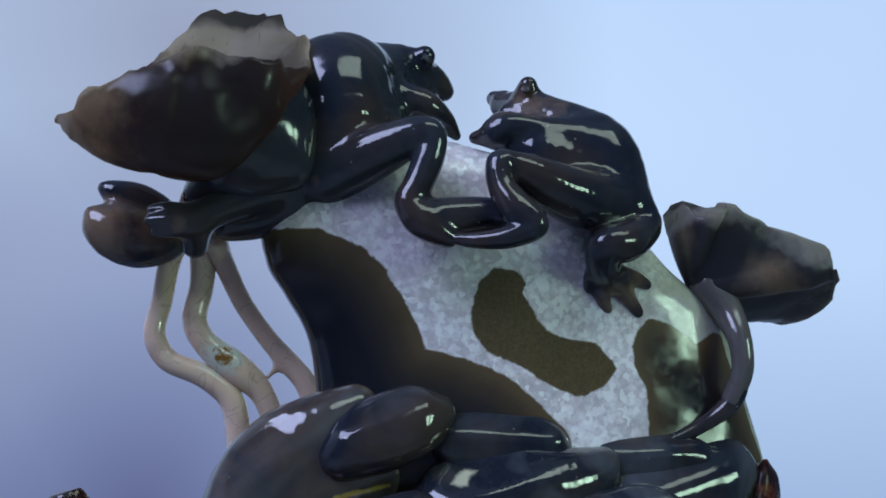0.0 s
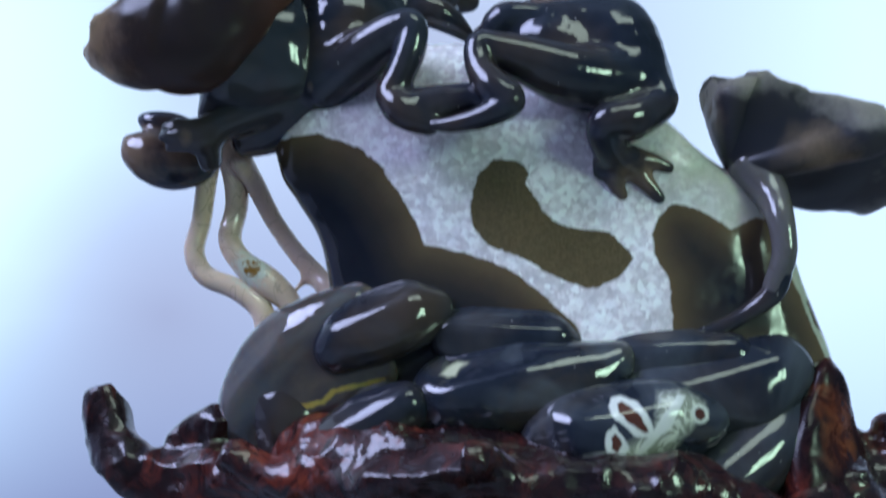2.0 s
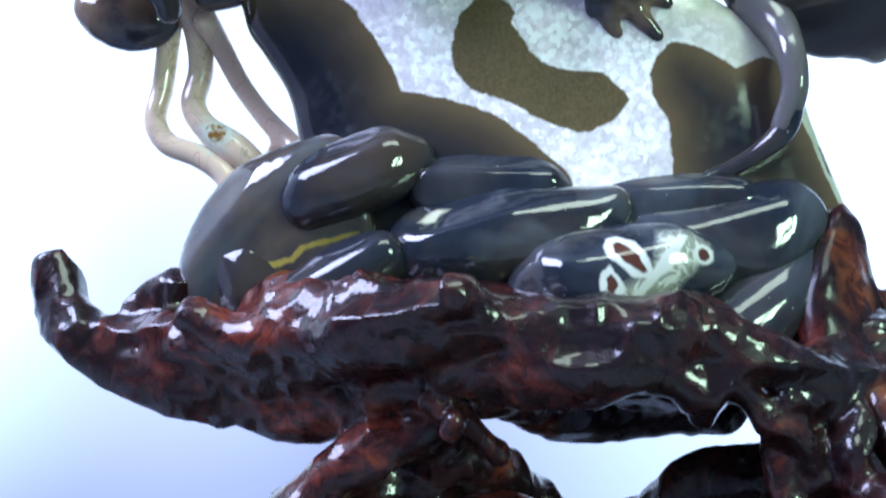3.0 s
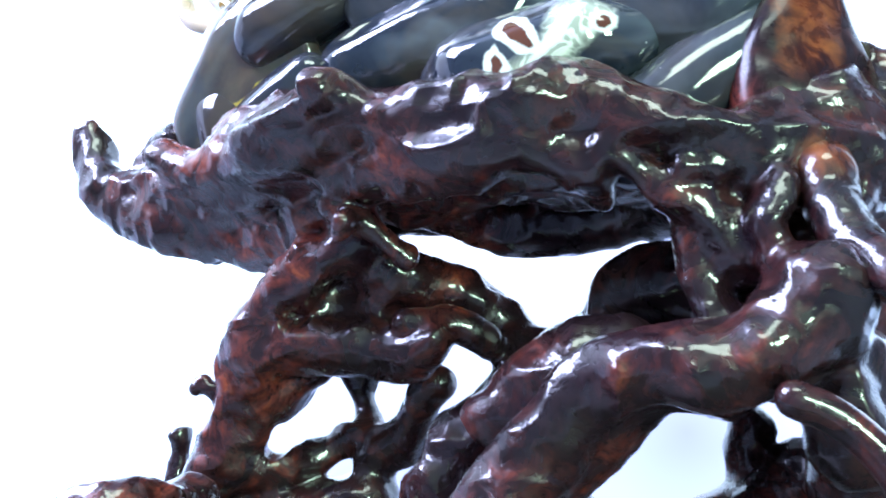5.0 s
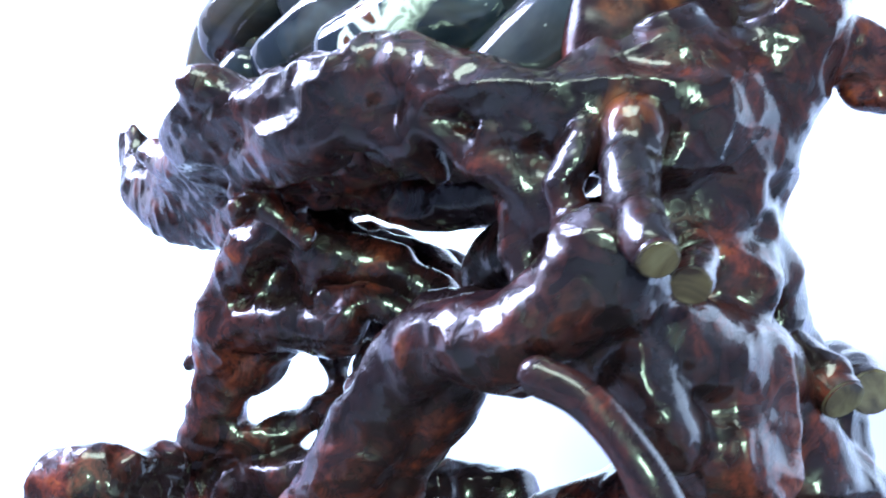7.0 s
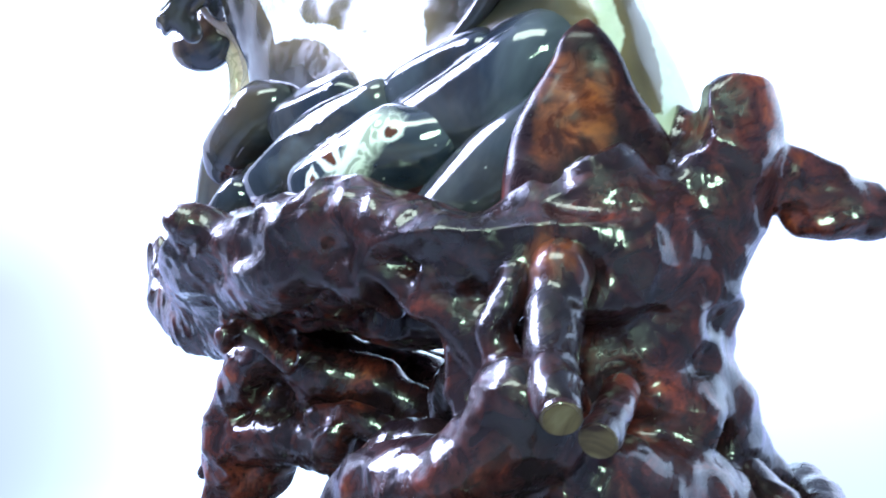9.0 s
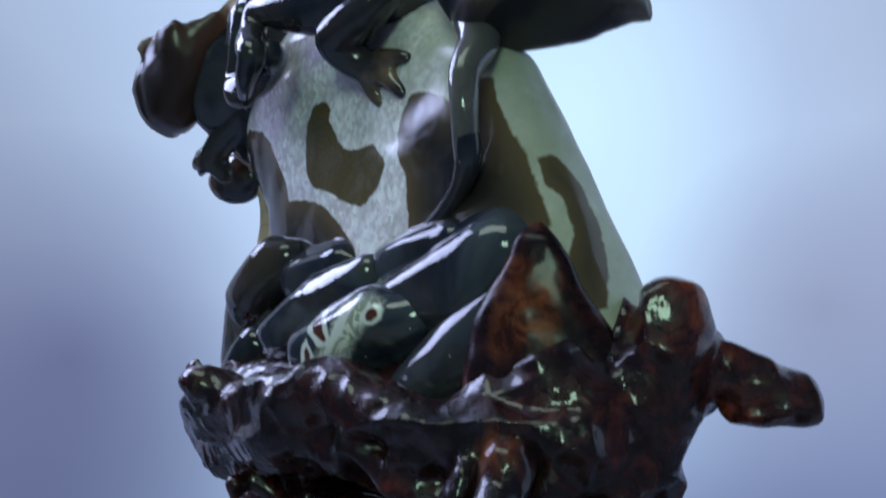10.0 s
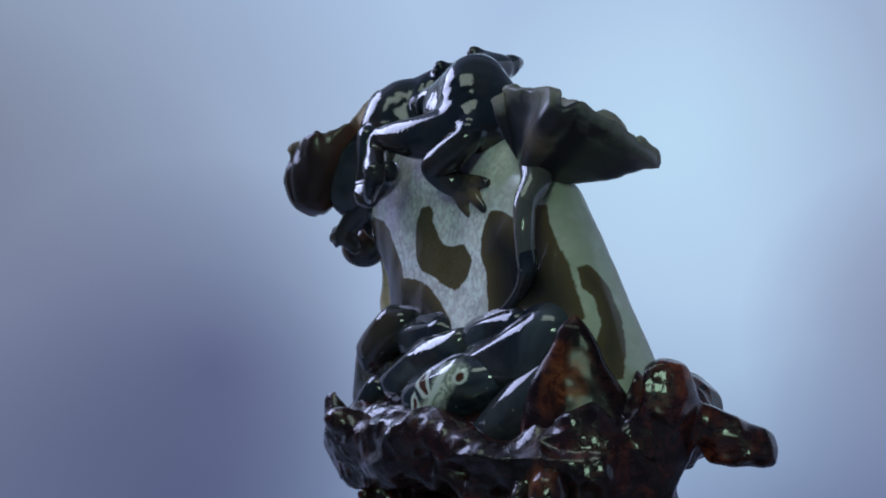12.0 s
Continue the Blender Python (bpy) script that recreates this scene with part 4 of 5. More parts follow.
FOOT = [
    [(-0.0587, -0.0415, 0.0342, 0.0102), (-0.0703, -0.0535, 0.0346, 0.0109), (-0.0772, -0.0595, 0.0347, 0.0085)],
    [(-0.0766, -0.0583, 0.0416, 0.0050), (-0.0627, -0.0487, 0.0423, 0.0055), (-0.0552, -0.0376, 0.0411, 0.0056)],
    [(-0.0607, -0.0202, 0.0373, 0.0104), (-0.0647, -0.0378, 0.0287, 0.0120), (-0.0770, -0.0490, 0.0234, 0.0138)],
    [(-0.0805, -0.0546, 0.0309, 0.0125), (-0.0639, -0.0420, 0.0311, 0.0138), (-0.0552, -0.0282, 0.0266, 0.0127)],
    [(-0.0840, -0.0531, 0.0102, 0.0146), (-0.0690, -0.0417, 0.0104, 0.0167), (-0.0584, -0.0272, 0.0098, 0.0161)],
]
SILL = [
    [(-0.0170, 0.0312, 0.0399, 0.0134), (-0.0372, 0.0214, 0.0354, 0.0134), (-0.0587, 0.0133, 0.0307, 0.0135)],
]
SPIKE = [
    [(-0.1005, 0.0174, 0.0600, 0.0058), (-0.1028, 0.0193, 0.0445, 0.0073), (-0.1052, 0.0214, 0.0278, 0.0087)],
]
BRANCH = [
    [(0.1554, -0.0253, 0.1002, 0.0168), (0.1417, -0.0346, 0.0878, 0.0143), (0.1258, -0.0376, 0.0835, 0.0128), (0.1063, -0.0363, 0.0825, 0.0127), (0.0925, -0.0340, 0.0760, 0.0115), (0.0810, -0.0331, 0.0628, 0.0122), (0.0684, -0.0334, 0.0478, 0.0128), (0.0553, -0.0335, 0.0310, 0.0138)],
    [(0.1332, -0.0014, 0.1112, 0.0155), (0.1154, 0.0004, 0.1127, 0.0129), (0.1014, 0.0045, 0.1124, 0.0111), (0.0865, 0.0134, 0.1032, 0.0100), (0.0684, 0.0283, 0.0960, 0.0094), (0.0518, 0.0362, 0.0929, 0.0094)],
    [(0.1323, -0.0268, 0.0809, 0.0113), (0.1140, -0.0242, 0.0773, 0.0107), (0.0972, -0.0206, 0.0669, 0.0101), (0.0819, -0.0188, 0.0516, 0.0103), (0.0679, -0.0169, 0.0341, 0.0112)],
    [(0.1030, 0.0120, 0.1037, 0.0100), (0.1192, 0.0040, 0.1003, 0.0100), (0.1360, -0.0040, 0.0953, 0.0100)],
]
REAR_STRUT = [
    [(0.1294, 0.0343, 0.0671, 0.0056), (0.1254, 0.0340, 0.0578, 0.0064), (0.1276, 0.0379, 0.0449, 0.0083), (0.1280, 0.0414, 0.0283, 0.0113)],
]
TWIG = [
    [(0.1519, -0.0449, 0.0743, 0.0048), (0.1611, -0.0414, 0.0696, 0.0047), (0.1694, -0.0389, 0.0618, 0.0049), (0.1755, -0.0372, 0.0526, 0.0053), (0.1788, -0.0333, 0.0419, 0.0060)],
]
TRUNK = [
    [(0.0608, 0.0510, 0.0323, 0.0106), (0.0422, 0.0409, 0.0333, 0.0140), (0.0342, 0.0283, 0.0180, 0.0144)],
    [(0.1559, 0.0113, 0.1363, 0.0141), (0.1500, 0.0098, 0.1169, 0.0157), (0.1392, 0.0079, 0.0980, 0.0157)],
    [(0.1445, 0.0341, 0.0511, 0.0109), (0.1323, 0.0411, 0.0412, 0.0131), (0.1278, 0.0417, 0.0264, 0.0150)],
]
BURL_A = [(0.1436, -0.0142, 0.1518, 0.0101), (0.1570, -0.0085, 0.1452, 0.0122), (0.1676, 0.0020, 0.1425, 0.0130), (0.1739, 0.0158, 0.1434, 0.0123), (0.1763, 0.0254, 0.1428, 0.0103)]
BURL_B = [(0.1604, 0.0072, 0.1593, 0.0175), (0.1675, 0.0198, 0.1468, 0.0175), (0.1714, 0.0322, 0.1381, 0.0112), (0.1678, 0.0417, 0.1198, 0.0072), (0.1657, 0.0401, 0.1068, 0.0075), (0.1644, 0.0537, 0.0943, 0.0080), (0.1647, 0.0655, 0.0837, 0.0095), (0.1691, 0.0750, 0.0712, 0.0112), (0.1692, 0.0804, 0.0546, 0.0132)]
BURL_C = [(0.1570, 0.0140, 0.1250, 0.0143), (0.1552, 0.0226, 0.1066, 0.0128), (0.1580, 0.0240, 0.0877, 0.0165), (0.1650, 0.0220, 0.0692, 0.0160), (0.1660, 0.0160, 0.0540, 0.0175)]
BURL_D = [(0.1341, -0.0152, 0.0937, 0.0124), (0.1476, -0.0119, 0.0847, 0.0141), (0.1617, -0.0018, 0.0818, 0.0131), (0.1667, 0.0222, 0.0757, 0.0136), (0.1739, 0.0515, 0.0721, 0.0111)]
BURL_E = [(0.1024, -0.0128, 0.0913, 0.0119), (0.0803, -0.0130, 0.0828, 0.0125), (0.0577, -0.0122, 0.0698, 0.0113)]
BURL_F = [(0.1473, -0.0088, 0.1593, 0.0089), (0.1599, -0.0021, 0.1560, 0.0102), (0.1686, 0.0115, 0.1566, 0.0109)]
BURL_G = [(0.1701, 0.0320, 0.1188, 0.0089), (0.1693, 0.0465, 0.1005, 0.0094), (0.1641, 0.0485, 0.0846, 0.0114)]
BURL_H = [(0.1642, 0.0181, 0.1043, 0.0083), (0.1705, 0.0301, 0.1060, 0.0078)]
BURL_I = [(0.1636, 0.0126, 0.1194, 0.0093), (0.1700, 0.0221, 0.1243, 0.0093)]
BURL_J = [(0.1540, 0.0460, 0.1269, 0.0084), (0.1660, 0.0460, 0.1229, 0.0076)]
BURL_K = [(0.1560, 0.0503, 0.1112, 0.0070), (0.1680, 0.0503, 0.1072, 0.0063)]
BURL_L = [(0.1560, 0.0556, 0.0958, 0.0082), (0.1680, 0.0556, 0.0918, 0.0074)]
BURL_M = [(0.1600, 0.0233, 0.1020, 0.0064), (0.1720, 0.0233, 0.0980, 0.0058)]
BURL = [BURL_J, BURL_K, BURL_L, BURL_M, BURL_A, BURL_B, BURL_C, BURL_D, BURL_E, BURL_F, BURL_G, BURL_H, BURL_I]
HEAD_KNOB = [
    [(0.1907, 0.0261, 0.1852, 0.0107), (0.1868, 0.0279, 0.1749, 0.0130), (0.1788, 0.0291, 0.1608, 0.0153), (0.1693, 0.0277, 0.1444, 0.0147)],
]
COLUMN = [
    [(0.1277, -0.0191, 0.1318, 0.0071), (0.1237, -0.0200, 0.1192, 0.0071), (0.1259, -0.0180, 0.1064, 0.0076), (0.1300, -0.0155, 0.0938, 0.0094)],
]
SPURS = [
    [(0.1609, -0.0164, 0.0738, 0.0084), (0.1616, -0.0116, 0.0615, 0.0111)],
]
ROOT_MASS = [
    [(0.1005, 0.0263, 0.0283, 0.0102), (0.1163, 0.0306, 0.0351, 0.0118), (0.1342, 0.0370, 0.0392, 0.0133), (0.1555, 0.0465, 0.0406, 0.0155), (0.1733, 0.0668, 0.0388, 0.0158)],
    [(0.1683, 0.0320, 0.0790, 0.0109), (0.1707, 0.0434, 0.0628, 0.0134), (0.1705, 0.0531, 0.0461, 0.0154)],
]
HORN = [
    [(-0.1185, 0.0043, 0.1687, 0.0082), (-0.0964, -0.0014, 0.1672, 0.0098), (-0.0709, -0.0091, 0.1620, 0.0108), (-0.0470, -0.0168, 0.1608, 0.0104)],
    [(-0.1562, 0.0032, 0.1993, 0.0080), (-0.1521, 0.0050, 0.1899, 0.0111), (-0.1430, 0.0061, 0.1747, 0.0130), (-0.1247, 0.0065, 0.1634, 0.0137), (-0.0967, 0.0063, 0.1524, 0.0137), (-0.0677, 0.0060, 0.1447, 0.0142), (-0.0399, 0.0008, 0.1412, 0.0140), (-0.0057, -0.0134, 0.1476, 0.0130), (0.0186, -0.0247, 0.1537, 0.0118)],
    [(-0.1020, 0.0020, 0.1600, 0.0100), (-0.0700, -0.0040, 0.1535, 0.0100), (-0.0400, -0.0090, 0.1510, 0.0095)],
]
RIDGE = [
    [(-0.0830, -0.0196, 0.1743, 0.0078), (-0.0663, -0.0206, 0.1664, 0.0099), (-0.0322, -0.0306, 0.1629, 0.0121), (-0.0002, -0.0423, 0.1627, 0.0128), (0.0193, -0.0435, 0.1626, 0.0113)],
    [(0.0145, -0.0539, 0.1733, 0.0067), (0.0001, -0.0493, 0.1696, 0.0084), (-0.0203, -0.0419, 0.1646, 0.0092)],
    [(-0.1214, 0.0100, 0.1795, 0.0080), (-0.1111, 0.0080, 0.1844, 0.0084), (-0.0997, 0.0060, 0.1882, 0.0078)],
]
NUB = [
    [(0.0145, -0.0402, 0.1339, 0.0064), (0.0121, -0.0383, 0.1297, 0.0045)],
]
SLAB = [
    ((0.1580, 0.0005, 0.2160), (0.1600, 0.0022, 0.2160), 0.0008),
    ((0.1552, -0.0018, 0.2135), (0.1622, 0.0042, 0.2128), 0.0022),
    ((0.1529, -0.0037, 0.2101), (0.1645, 0.0060, 0.2087), 0.0040),
    ((0.1501, -0.0052, 0.2036), (0.1665, 0.0090, 0.2019), 0.0055),
    ((0.1455, -0.0082, 0.1956), (0.1681, 0.0120, 0.1935), 0.0070),
    ((0.1419, -0.0114, 0.1869), (0.1703, 0.0173, 0.1853), 0.0090),
    ((0.1387, -0.0126, 0.1784), (0.1730, 0.0218, 0.1766), 0.0110),
    ((0.1376, -0.0140, 0.1689), (0.1738, 0.0241, 0.1676), 0.0120),
    ((0.1370, -0.0142, 0.1573), (0.1740, 0.0248, 0.1561), 0.0120),
]

SAW_CUTS = [((0.1890, 0.0240, 0.1955), (-0.2, -0.1, 1.0), 0.016), ((0.1800, 0.0165, 0.1870), (-0.6, -0.7, 0.35), 0.014),
            ((-0.0320, -0.0425, 0.1732), (-0.25, -0.72, 0.65), 0.022), ((-0.0060, -0.0500, 0.1757), (-0.25, -0.72, 0.65), 0.022),
            ((-0.1575, 0.002, 0.2045), (-0.3, -0.1, 1.0), 0.012)]


# ---- the room ----
def build_room():
    wall = "plain pale grey wall of the dim room"
    for name, box in (("wall_south", (-3, 3, -3.1, -3, -0.9, 2.0)), ("wall_west", (-3.1, -3, -3.1, 3, -0.9, 2.0)),
                      ("wall_east", (3, 3.1, -3.1, 3, -0.9, 2.0)), ("wall_north", (-3.1, 3.1, 3, 3.1, -0.9, 2.0)),
                      ("floor", (-3.1, 3.1, -3.1, 3.1, -1.0, -0.9)), ("ceiling", (-3.1, 3.1, -3.1, 3.1, 2.0, 2.1))):
        tagged(slab_box(name, *box, WALL), wall if "wall" in name else "plain grey " + name + " of the dim room", name.split("_")[0], kind="structure")
    bm = bmesh.new()
    rows = []
    for k in range(49):
        az = -55 + 165 * k / 48
        lo, hi = around(az, -0.28), around(az, 1.9)
        lo2, hi2 = around(az, -0.28, 1.93), around(az, 1.9, 1.93)
        rows.append([bm.verts.new(p) for p in (lo, hi, hi2, lo2)])
    for a, b in zip(rows, rows[1:]):
        for i in range(4):
            j = (i + 1) % 4
            bm.faces.new((a[i], a[j], b[j], b[i]))
    bm.faces.new(rows[0])
    bm.faces.new(list(reversed(rows[-1])))
    bmesh.ops.recalc_face_normals(bm, faces=bm.faces[:])
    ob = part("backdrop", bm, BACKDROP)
    tagged(ob, "pale blue curved backdrop giving off its own light, soft lavender shading painted in", "backdrop", kind="structure")
    tagged(slab_box("plinth", -0.16, 0.24, -0.13, 0.15, -0.9, -0.002, PLINTH, bevel=0.004), "dark painted display plinth under the wooden stand", "plinth")


# ---- the carving ----
SECTIONS = [  # z, left, right, front, back
    (0.170, -0.0530, 0.1755, -0.0085, 0.0705),
    (0.195, -0.0530, 0.1715, -0.0090, 0.0612),
    (0.220, -0.0545, 0.1648, -0.0094, 0.0525),
    (0.245, -0.0550, 0.1575, -0.0097, 0.0445),
    (0.260, -0.0566, 0.1528, -0.0100, 0.0395),
    (0.275, -0.0612, 0.1470, -0.0105, 0.0355),
    (0.290, -0.0705, 0.1388, -0.0118, 0.0325),
    (0.305, -0.0795, 0.1170, -0.0136, 0.0330),
    (0.325, -0.0795, 0.0990, -0.0158, 0.0390),
    (0.345, -0.0526, 0.0780, -0.0140, 0.0340),
    (0.358, -0.0332, 0.0304, -0.0079, 0.0170),
    (0.365, -0.0095, 0.0088, 0.0025, 0.0080)]


def build_boulder(parent):
    rings, levels = 220, 150
    verts, brown, dark, green = [], [], [], []
    for j in range(levels + 1):
        z, xl, xr, yf, yb = glide(SECTIONS, j / levels * (len(SECTIONS) - 1))
        for i in range(rings):
            a = 2 * math.pi * i / rings
            c, s = math.cos(a), math.sin(a)
            e = 2 / 2.8
            x = (xl + xr) / 2 + (xr - xl) / 2 * math.copysign(abs(c) ** e, c)
            y = (yf + yb) / 2 + (yb - yf) / 2 * math.copysign(abs(s) ** e, s)
            q = Vector((x, y, z))
            k = 0.0013 * noise.noise(q * 22) + 0.0008 * noise.noise(q * 60)
            x, y = x + k * c, y + k * s
            verts.append((x, y, z))
            front = y < (yf + yb) / 2
            brown.append(max(-0.02, inside_outline(x, z, BROWN_KIDNEY)) if front else -0.02)
            d = max(inside_outline(x, z, DARK_LEFT), inside_outline(x, z, DARK_RIGHT)) if front else -0.02
            if x > 0.085:
                side = x * 0.467 + y * 0.884
                d = max(d, min(inside_outline(side, z, DARK_END), x - 0.118), inside_outline(side, z, DARK_OVAL))
            dark.append(max(-0.02, d))
            green.append(max(0.0, min(1.0, (x - 0.085 + 0.35 * (z - 0.29)) / 0.045)) if front else 1.0)
    faces = [(j * rings + i, j * rings + (i + 1) % rings, (j + 1) * rings + (i + 1) % rings, (j + 1) * rings + i)
             for j in range(levels) for i in range(rings)]
    faces += [tuple(reversed(range(rings))), tuple(levels * rings + i for i in range(rings))]
    me = bpy.data.meshes.new("boulder")
    me.from_pydata(verts, [], faces)
    for key, values in (("brown", brown), ("dark", dark), ("green", green)):
        me.attributes.new(key, "FLOAT", "POINT").data.foreach_set("value", values)
    return dress("boulder", me, BOULDER, parent, "white crystalline quartz with brown and black patches")


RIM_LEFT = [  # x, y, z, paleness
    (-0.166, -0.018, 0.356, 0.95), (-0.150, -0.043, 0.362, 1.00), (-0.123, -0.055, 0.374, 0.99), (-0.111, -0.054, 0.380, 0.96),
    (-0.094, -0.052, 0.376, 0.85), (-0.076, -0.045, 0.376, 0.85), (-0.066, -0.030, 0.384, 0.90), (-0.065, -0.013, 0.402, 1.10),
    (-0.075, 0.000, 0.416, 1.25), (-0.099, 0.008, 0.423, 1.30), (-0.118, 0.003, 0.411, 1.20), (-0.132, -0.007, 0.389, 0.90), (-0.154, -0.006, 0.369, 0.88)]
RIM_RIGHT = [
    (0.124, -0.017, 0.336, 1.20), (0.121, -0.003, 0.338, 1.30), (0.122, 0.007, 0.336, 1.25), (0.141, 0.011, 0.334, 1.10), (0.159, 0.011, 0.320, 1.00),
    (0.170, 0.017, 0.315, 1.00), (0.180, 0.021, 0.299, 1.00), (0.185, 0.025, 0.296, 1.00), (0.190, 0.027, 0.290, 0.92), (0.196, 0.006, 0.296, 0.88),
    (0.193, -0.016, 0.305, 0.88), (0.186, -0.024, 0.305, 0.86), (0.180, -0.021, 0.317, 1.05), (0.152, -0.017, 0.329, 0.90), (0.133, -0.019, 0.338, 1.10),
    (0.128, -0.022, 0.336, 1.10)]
STONES_LEFT = [  # material, limbs, figures in the stone
    ("veined_brown", [[(-0.0940, 0.0170, 0.1828, 0.0129), (-0.0862, 0.0130, 0.1997, 0.0172), (-0.0738, 0.0050, 0.2143, 0.0187), (-0.0570, 0.0000, 0.2277, 0.0169), (-0.0395, -0.0020, 0.2392, 0.0112)],
      [(-0.0751, 0.0000, 0.1922, 0.0160), (-0.0533, -0.0040, 0.2005, 0.0166), (-0.0324, -0.0060, 0.2102, 0.0132)]], ("yellow",)),
    ("brown", [[(-0.0442, -0.0100, 0.2187, 0.0132), (-0.0316, -0.0120, 0.2257, 0.0172), (-0.0176, -0.0120, 0.2316, 0.0162), (-0.0052, -0.0100, 0.2350, 0.0100)]], ()),
    ("black", [[(0.0051, -0.0060, 0.2246, 0.0122), (0.0244, -0.0080, 0.2264, 0.0139), (0.0422, -0.0080, 0.2237, 0.0112), (0.0533, -0.0070, 0.2215, 0.0063)]], ()),
    ("veined", [[(-0.0012, -0.0080, 0.1945, 0.0160), (0.0112, -0.0100, 0.2007, 0.0203), (0.0332, -0.0100, 0.2026, 0.0207), (0.0528, -0.0100, 0.2056, 0.0167), (0.0714, -0.0100, 0.2132, 0.0093)]], ("cream",)),
]
STONES_RIGHT = [
    ("black", [[(-0.0464, -0.0140, 0.1785, 0.0115), (-0.0292, -0.0180, 0.1865, 0.0131), (-0.0141, -0.0180, 0.1951, 0.0100)]], ()),
    ("veined", [[(0.0454, -0.0170, 0.1827, 0.0137), (0.0584, -0.0190, 0.1859, 0.0187), (0.0772, -0.0180, 0.1865, 0.0193), (0.0942, -0.0150, 0.1889, 0.0161), (0.1047, -0.0120, 0.1925, 0.0106)]], ("white", "red", "pale")),
    ("brown", [[(0.0764, -0.0020, 0.2138, 0.0118), (0.0948, -0.0040, 0.2164, 0.0127), (0.1189, -0.0020, 0.2153, 0.0111)]], ()),
    ("black", [[(0.0880, 0.0000, 0.1960, 0.0180), (0.1020, -0.0010, 0.2000, 0.0215), (0.1200, 0.0030, 0.2040, 0.0225), (0.1380, 0.0080, 0.2100, 0.0180)]], ()),
]
CUT_STONE = [[(0.1040, -0.0080, 0.1580, 0.0160), (0.1180, -0.0040, 0.1700, 0.0165), (0.1340, 0.0030, 0.1830, 0.0165), (0.1520, 0.0120, 0.1960, 0.0140)]]
STONE_CUTS = [((0.1300, -0.0150, 0.1865), (0.13, -0.88, 0.45), 0.034)]  # its polished face
BED = [((0.040, 0.039, 0.186), (0.100, 0.040, 0.026)), ((0.038, 0.014, 0.178), (0.092, 0.034, 0.020)), ((-0.070, 0.026, 0.196), (0.030, 0.034, 0.034))]  # dark stone behind and below
FIGURES = {"white": (RING_LONG, RING_SMALL, STREAK), "red": (RED_LONG, RED_SMALL), "pale": (PALE_PATCH,), "yellow": (VEIN,), "cream": (CREAM,)}


def paint_figures(me, keys):
    """Stores on the mesh how far each place of its front lies inside the figures of the stone."""
    rows = {key: [] for key in keys}
    for v in me.vertices:
        x, y, z = v.co
        r = math.hypot(x - EYE_SPOT[0], z - EYE_SPOT[1])
        for key in keys:
            if v.normal.y > 0.25:
                rows[key].append(-0.02)
                continue
            d = max(inside_outline(x, z, o) for o in FIGURES[key])
            if key == "white":
                d = max(d, 0.0042 - r)
            if key == "red":
                d = max(d, 0.0026 - r)
            rows[key].append(max(-0.02, d))
    for key in FIGURES:
        values = rows.get(key, [-0.02] * len(me.vertices))
        me.attributes.new(key, "FLOAT", "POINT").data.foreach_set("value", values)


def frog_eye(place, way, size, parent):
    """A low dome set into the head."""
    bm = bmesh.new()
    bmesh.ops.create_uvsphere(bm, u_segments=24, v_segments=14, radius=size)
    bm.transform(Matrix.Diagonal((1, 1, 0.32, 1)))
    bm.transform(Matrix.Translation(place) @ Vector(way).to_track_quat("Z", "Y").to_matrix().to_4x4())
    part("eye", bm, EYE_AGATE, parent, "round carved eye")


def worn_flats(limb, seed):
    """Gently flattened faces along a stone: place, way and reach of each."""
    rng = random.Random(seed)
    x, y, z, size = limb[len(limb) // 2]
    along = (Vector(limb[-1][:3]) - Vector(limb[0][:3])).normalized()
    flats = []
    for tilt, deep in ((0.75, 0.84), (-0.15, 0.90)):
        way = Vector((rng.uniform(-0.15, 0.15), -0.8, tilt + rng.uniform(-0.15, 0.15)))
        way = (way - along * way.dot(along)).normalized()
        k = size * deep
        flats.append(((x + way.x * k, y + way.y * k, z + way.z * k), tuple(way), 0.07))
    return flats


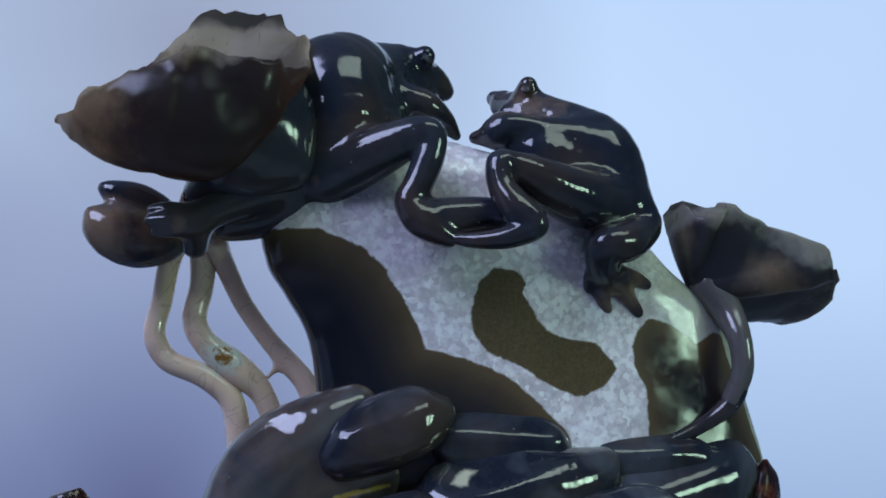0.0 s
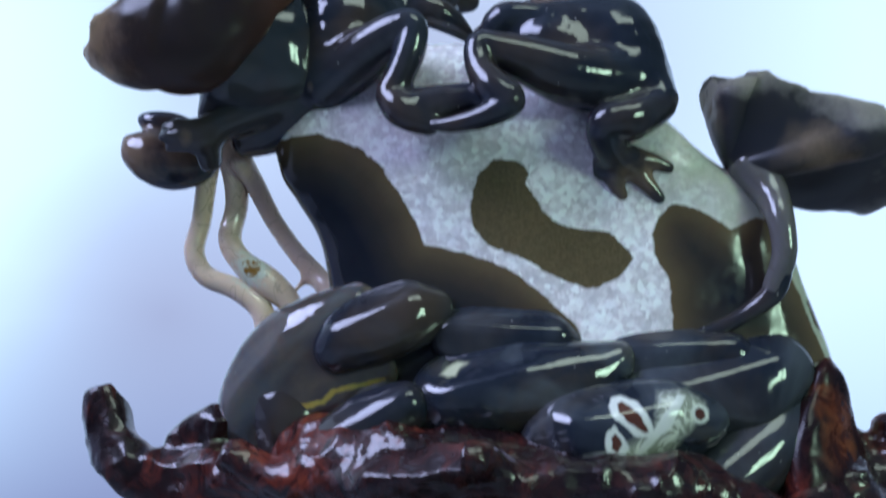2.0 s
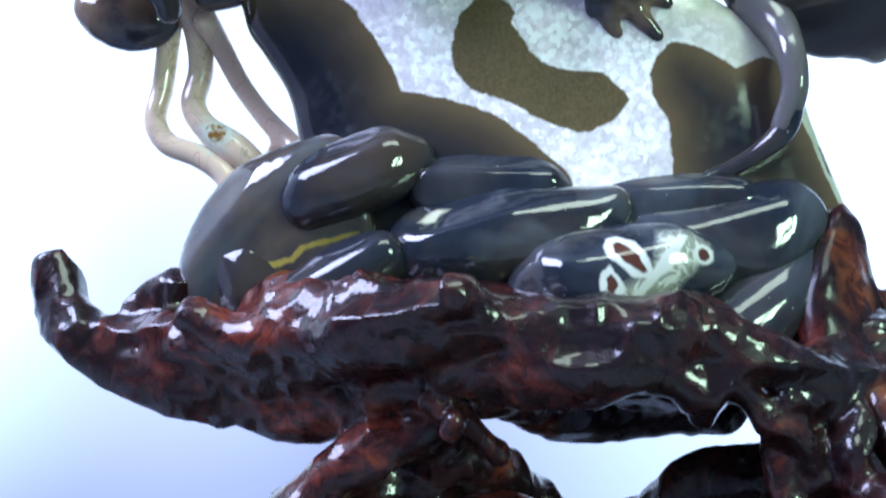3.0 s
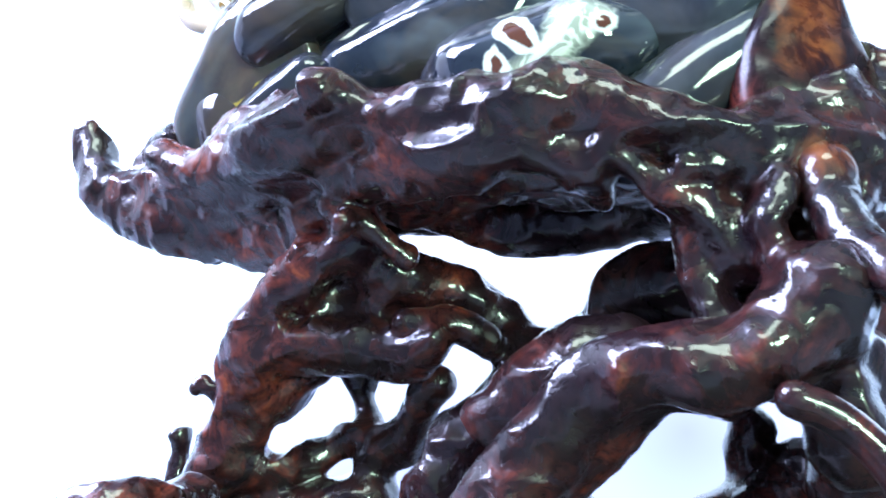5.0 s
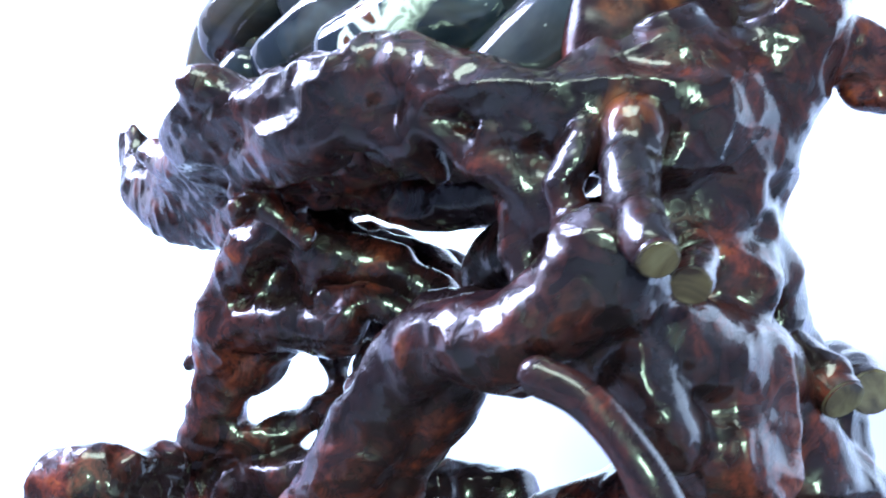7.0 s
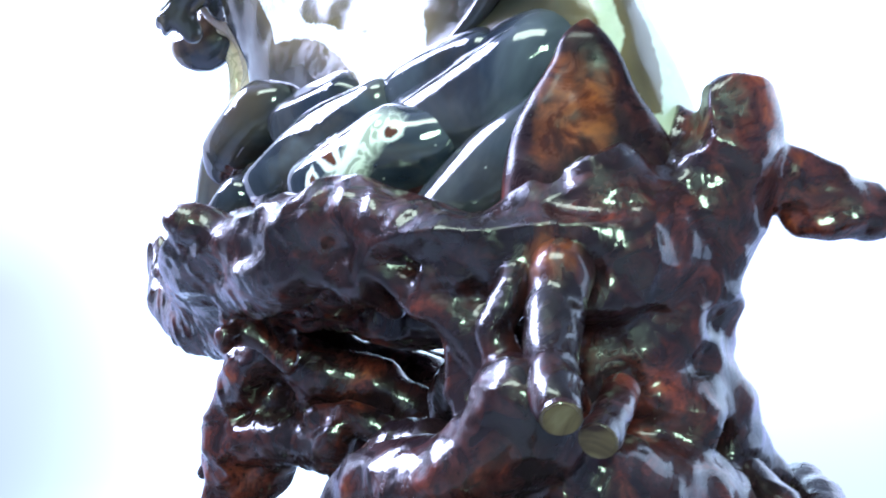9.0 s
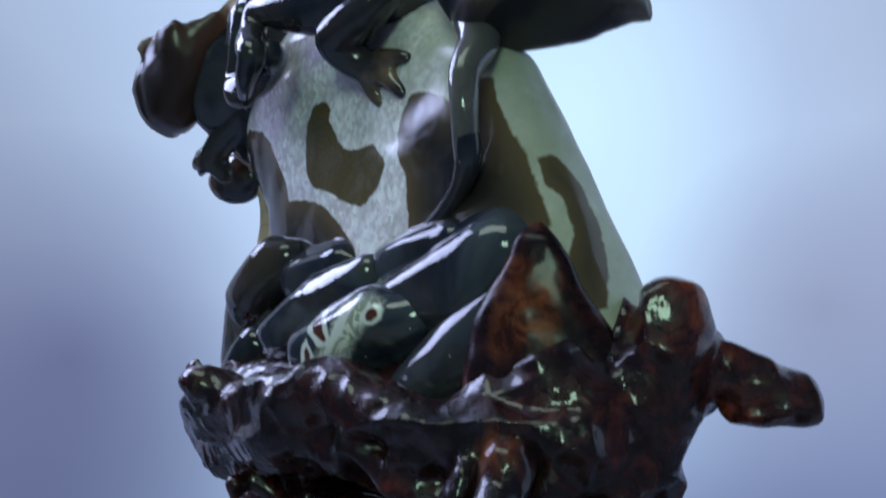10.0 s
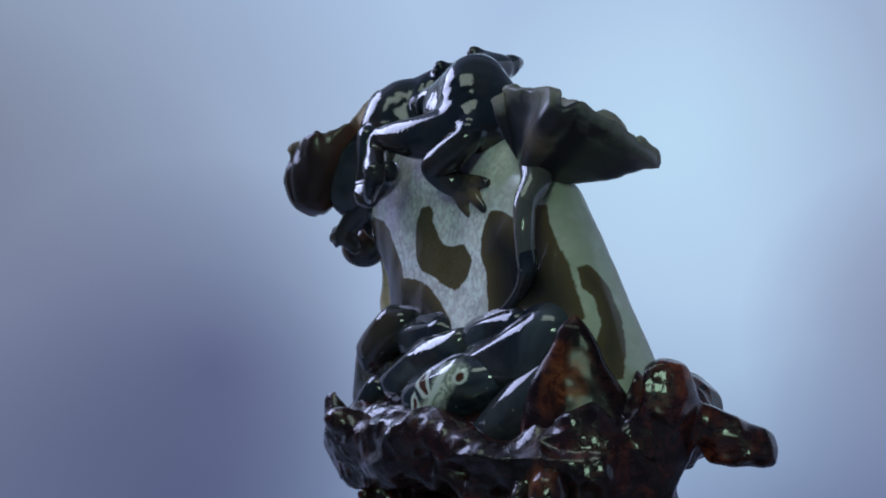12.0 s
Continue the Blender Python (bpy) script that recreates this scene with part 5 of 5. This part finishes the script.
def build_carving():
    carving = base_at("agate_carving", 0.04, 0.03, 0.17, "polished black and white agate carving of frogs and lotus", "sculpture")
    carving.location = (0, 0, 0)
    build_boulder(carving)
    left_frog = carve("frog_figure", FROG_LEFT, AGATE, carving, "polished black carved frog, head turned up", voxel=0.0009, blend=0.0042, rounds=2)
    right_frog = carve("frog_figure", FROG_RIGHT, AGATE, carving, "polished black carved frog, hunched over the stone", voxel=0.0009, blend=0.0042, rounds=2)
    frog_eye(EYE_LEFT, (0.35, -0.85, 0.25), 0.0026, left_frog)
    frog_eye(EYE_RIGHT, (-0.2, -0.85, 0.3), 0.0024, right_frog)
    carve("stem", STEM_A, MILKY, carving, "milky beige translucent stem")
    carve("stem", STEM_B, MILKY, carving, "milky beige stem with a rusty spot")
    carve("stem", STEM_C, MILKY, carving, "milky beige translucent stem")
    carve("stem", [STEM_RIGHT[0]], SMOKE, carving, "smoky translucent stem under the blossom")
    carve("stem", [STEM_RIGHT[1]], AGATE, carving, "dark foot of the stem winding round the boulder")
    carve("leaf_stalk", LEAF_STALK, AGATE, carving, "thick dark stalk under the lotus leaf", blend=0.012, rounds=6)
    carve("bud", BUD, BUD_AGATE, carving, "dark brown closed lotus bud")
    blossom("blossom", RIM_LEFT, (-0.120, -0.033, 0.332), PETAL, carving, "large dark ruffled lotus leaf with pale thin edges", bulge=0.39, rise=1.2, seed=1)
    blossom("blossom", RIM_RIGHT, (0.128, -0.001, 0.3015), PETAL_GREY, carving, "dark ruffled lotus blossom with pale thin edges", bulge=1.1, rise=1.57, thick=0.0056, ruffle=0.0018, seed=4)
    mats = {"brown": STONE_BROWN, "black": STONE_BLACK, "veined": VEINED, "veined_brown": VEINED_BROWN}
    for i, (m, limbs, keys) in enumerate(STONES_LEFT + STONES_RIGHT):
        flats = worn_flats(limbs[0], 70 + i)
        ob = carve("cobble", limbs, mats[m], carving, voxel=0.0008 if keys else 0.0010, blend=0.012, relief=((0.024, 0.0026, "lump", 21 + i), (0.012, 0.0005, "lump", 31 + i)), cuts=flats, rounds=4, edge=0.003)
        if "veined" in m:
            paint_figures(ob.data, keys)
    carve("cobble", CUT_STONE, STONE_BLACK, carving, "dark stone with a flat polished face", relief=((0.03, 0.0012, "lump", 41),), cuts=STONE_CUTS)
    for i, (c, r) in enumerate(BED):
        cobble("cobble", c, r, (0, 0, 0), AGATE, carving, seed=i)


def plate_mesh(name, rows):
    """A thin upright plate through rows of (left place, right place, thickness), rounded at its edges."""
    rings, levels = 96, 60
    flat = [tuple(a) + tuple(c) + (th,) for a, c, th in rows]
    verts = []
    for j in range(levels + 1):
        r = glide(flat, j / levels * (len(flat) - 1))
        left, right, th = Vector(r[:3]), Vector(r[3:6]), float(r[6])
        mid, half = (left + right) / 2, (right - left) / 2
        out = half.cross(Vector((0, 0, 1))).normalized()
        for i in range(rings):
            a = 2 * math.pi * i / rings
            c, s = math.cos(a), math.sin(a)
            p = mid + half * math.copysign(abs(c) ** 0.8, c) + out * th * math.copysign(abs(s) ** 0.8, s)
            p += out * 0.0013 * noise.noise(p * 60) + out * 0.0003 * noise.noise(p * 190)
            verts.append(tuple(p))
    faces = [(j * rings + i, j * rings + (i + 1) % rings, (j + 1) * rings + (i + 1) % rings, (j + 1) * rings + i)
             for j in range(levels) for i in range(rings)]
    faces += [tuple(reversed(range(rings))), tuple(levels * rings + i for i in range(rings))]
    me = bpy.data.meshes.new(name)
    me.from_pydata(verts, [], faces)
    return me


def sawn_cut(rows):
    """The plane that cuts a limb off square just past its last place."""
    a, b = Vector(rows[-2][:3]), Vector(rows[-1][:3])
    way = (b - a).normalized()
    return tuple(b + way * rows[-1][3] * 0.9), tuple(way), rows[-1][3] * 3


def build_stand():
    stand = base_at("root_stand", 0, 0, 0, "dark red lacquered openwork root-wood stand with knobs and horns", "stand")
    rows = [("rim", RIM, ""), ("ridge", RIDGE, ""), ("nub", NUB, ""), ("horn", HORN, ""), ("shelf", SHELF, ""), ("leg", LEG, ""), ("crossbar", BAR_LOW, ""),
            ("crossbar", BAR_HIGH, ""), ("root_loop", RING, ""), ("strut", STRUT, ""), ("strut", REAR_STRUT, ""), ("foot", FOOT, ""), ("sill", SILL, ""),
            ("root_mass", ROOT_MASS, ""), ("spike", SPIKE, ""), ("branch", BRANCH, ""), ("burl", BURL, ""), ("column", COLUMN, ""), ("arm", ARM, ""),
            ("knob", KNOB_LARGE, ""), ("knob", KNOB_SMALL, ""), ("knob", HEAD_KNOB, ""), ("web", WEB, "")]
    rows += [("trunk", [limb], "") for limb in TRUNK] + [("spur", [limb], "") for limb in SPURS]
    relief = ((0.030, 0.0030, "lump", 3), (0.021, 0.0030, "crest", 5), (0.010, 0.0009, "crest", 9), (0.0045, 0.0004, "lump", 12))
    carve_parts(rows, WOOD, stand, 0.0011, 0.0038, relief, SAW_CUTS)
    carve("twig", TWIG, WOOD, stand, voxel=0.0009, relief=((0.014, 0.0008, "lump", 17),))
    for rows in (STUB_LONG, STUB_SHORT, STUB_LOW, STUB_BACK):
        stub = carve("stub", rows, WOOD, stand, voxel=0.0009, cuts=[sawn_cut(rows[0])], relief=((0.012, 0.0018, "lump", 7), (0.006, 0.0005, "crest", 8)))
        (x0, y0, z0, r0), (x1, y1, z1, r1) = rows[0][-2:]
        way = (Vector((x1, y1, z1)) - Vector((x0, y0, z0))).normalized()
        bm = bmesh.new()
        bmesh.ops.create_cone(bm, cap_ends=True, segments=40, radius1=r1 * 1.0, radius2=r1 * 0.95, depth=r1)
        rim_edges = [e for e in bm.edges if e.verts[0].co.z > 0 and e.verts[1].co.z > 0]
        bmesh.ops.bevel(bm, geom=rim_edges, offset=r1 * 0.1, segments=3, affect="EDGES")
        bm.transform(Matrix.Translation(Vector((x1, y1, z1)) + way * r1 * 0.46) @ way.to_track_quat("Z", "Y").to_matrix().to_4x4())
        end = part("sawn_end", bm, SAWN, stub, "pale tan sawn end of the stub", smooth=False)
        end.data.materials.append(WOOD)
        for face in end.data.polygons:
            face.material_index = 0 if face.normal.dot(way) > 0.6 else 1
    me = plate_mesh("slab", SLAB)
    dress("slab", me, SLABWOOD, stand, "orange-brown upright slab of figured wood")


build_room()
build_stand()
build_carving()
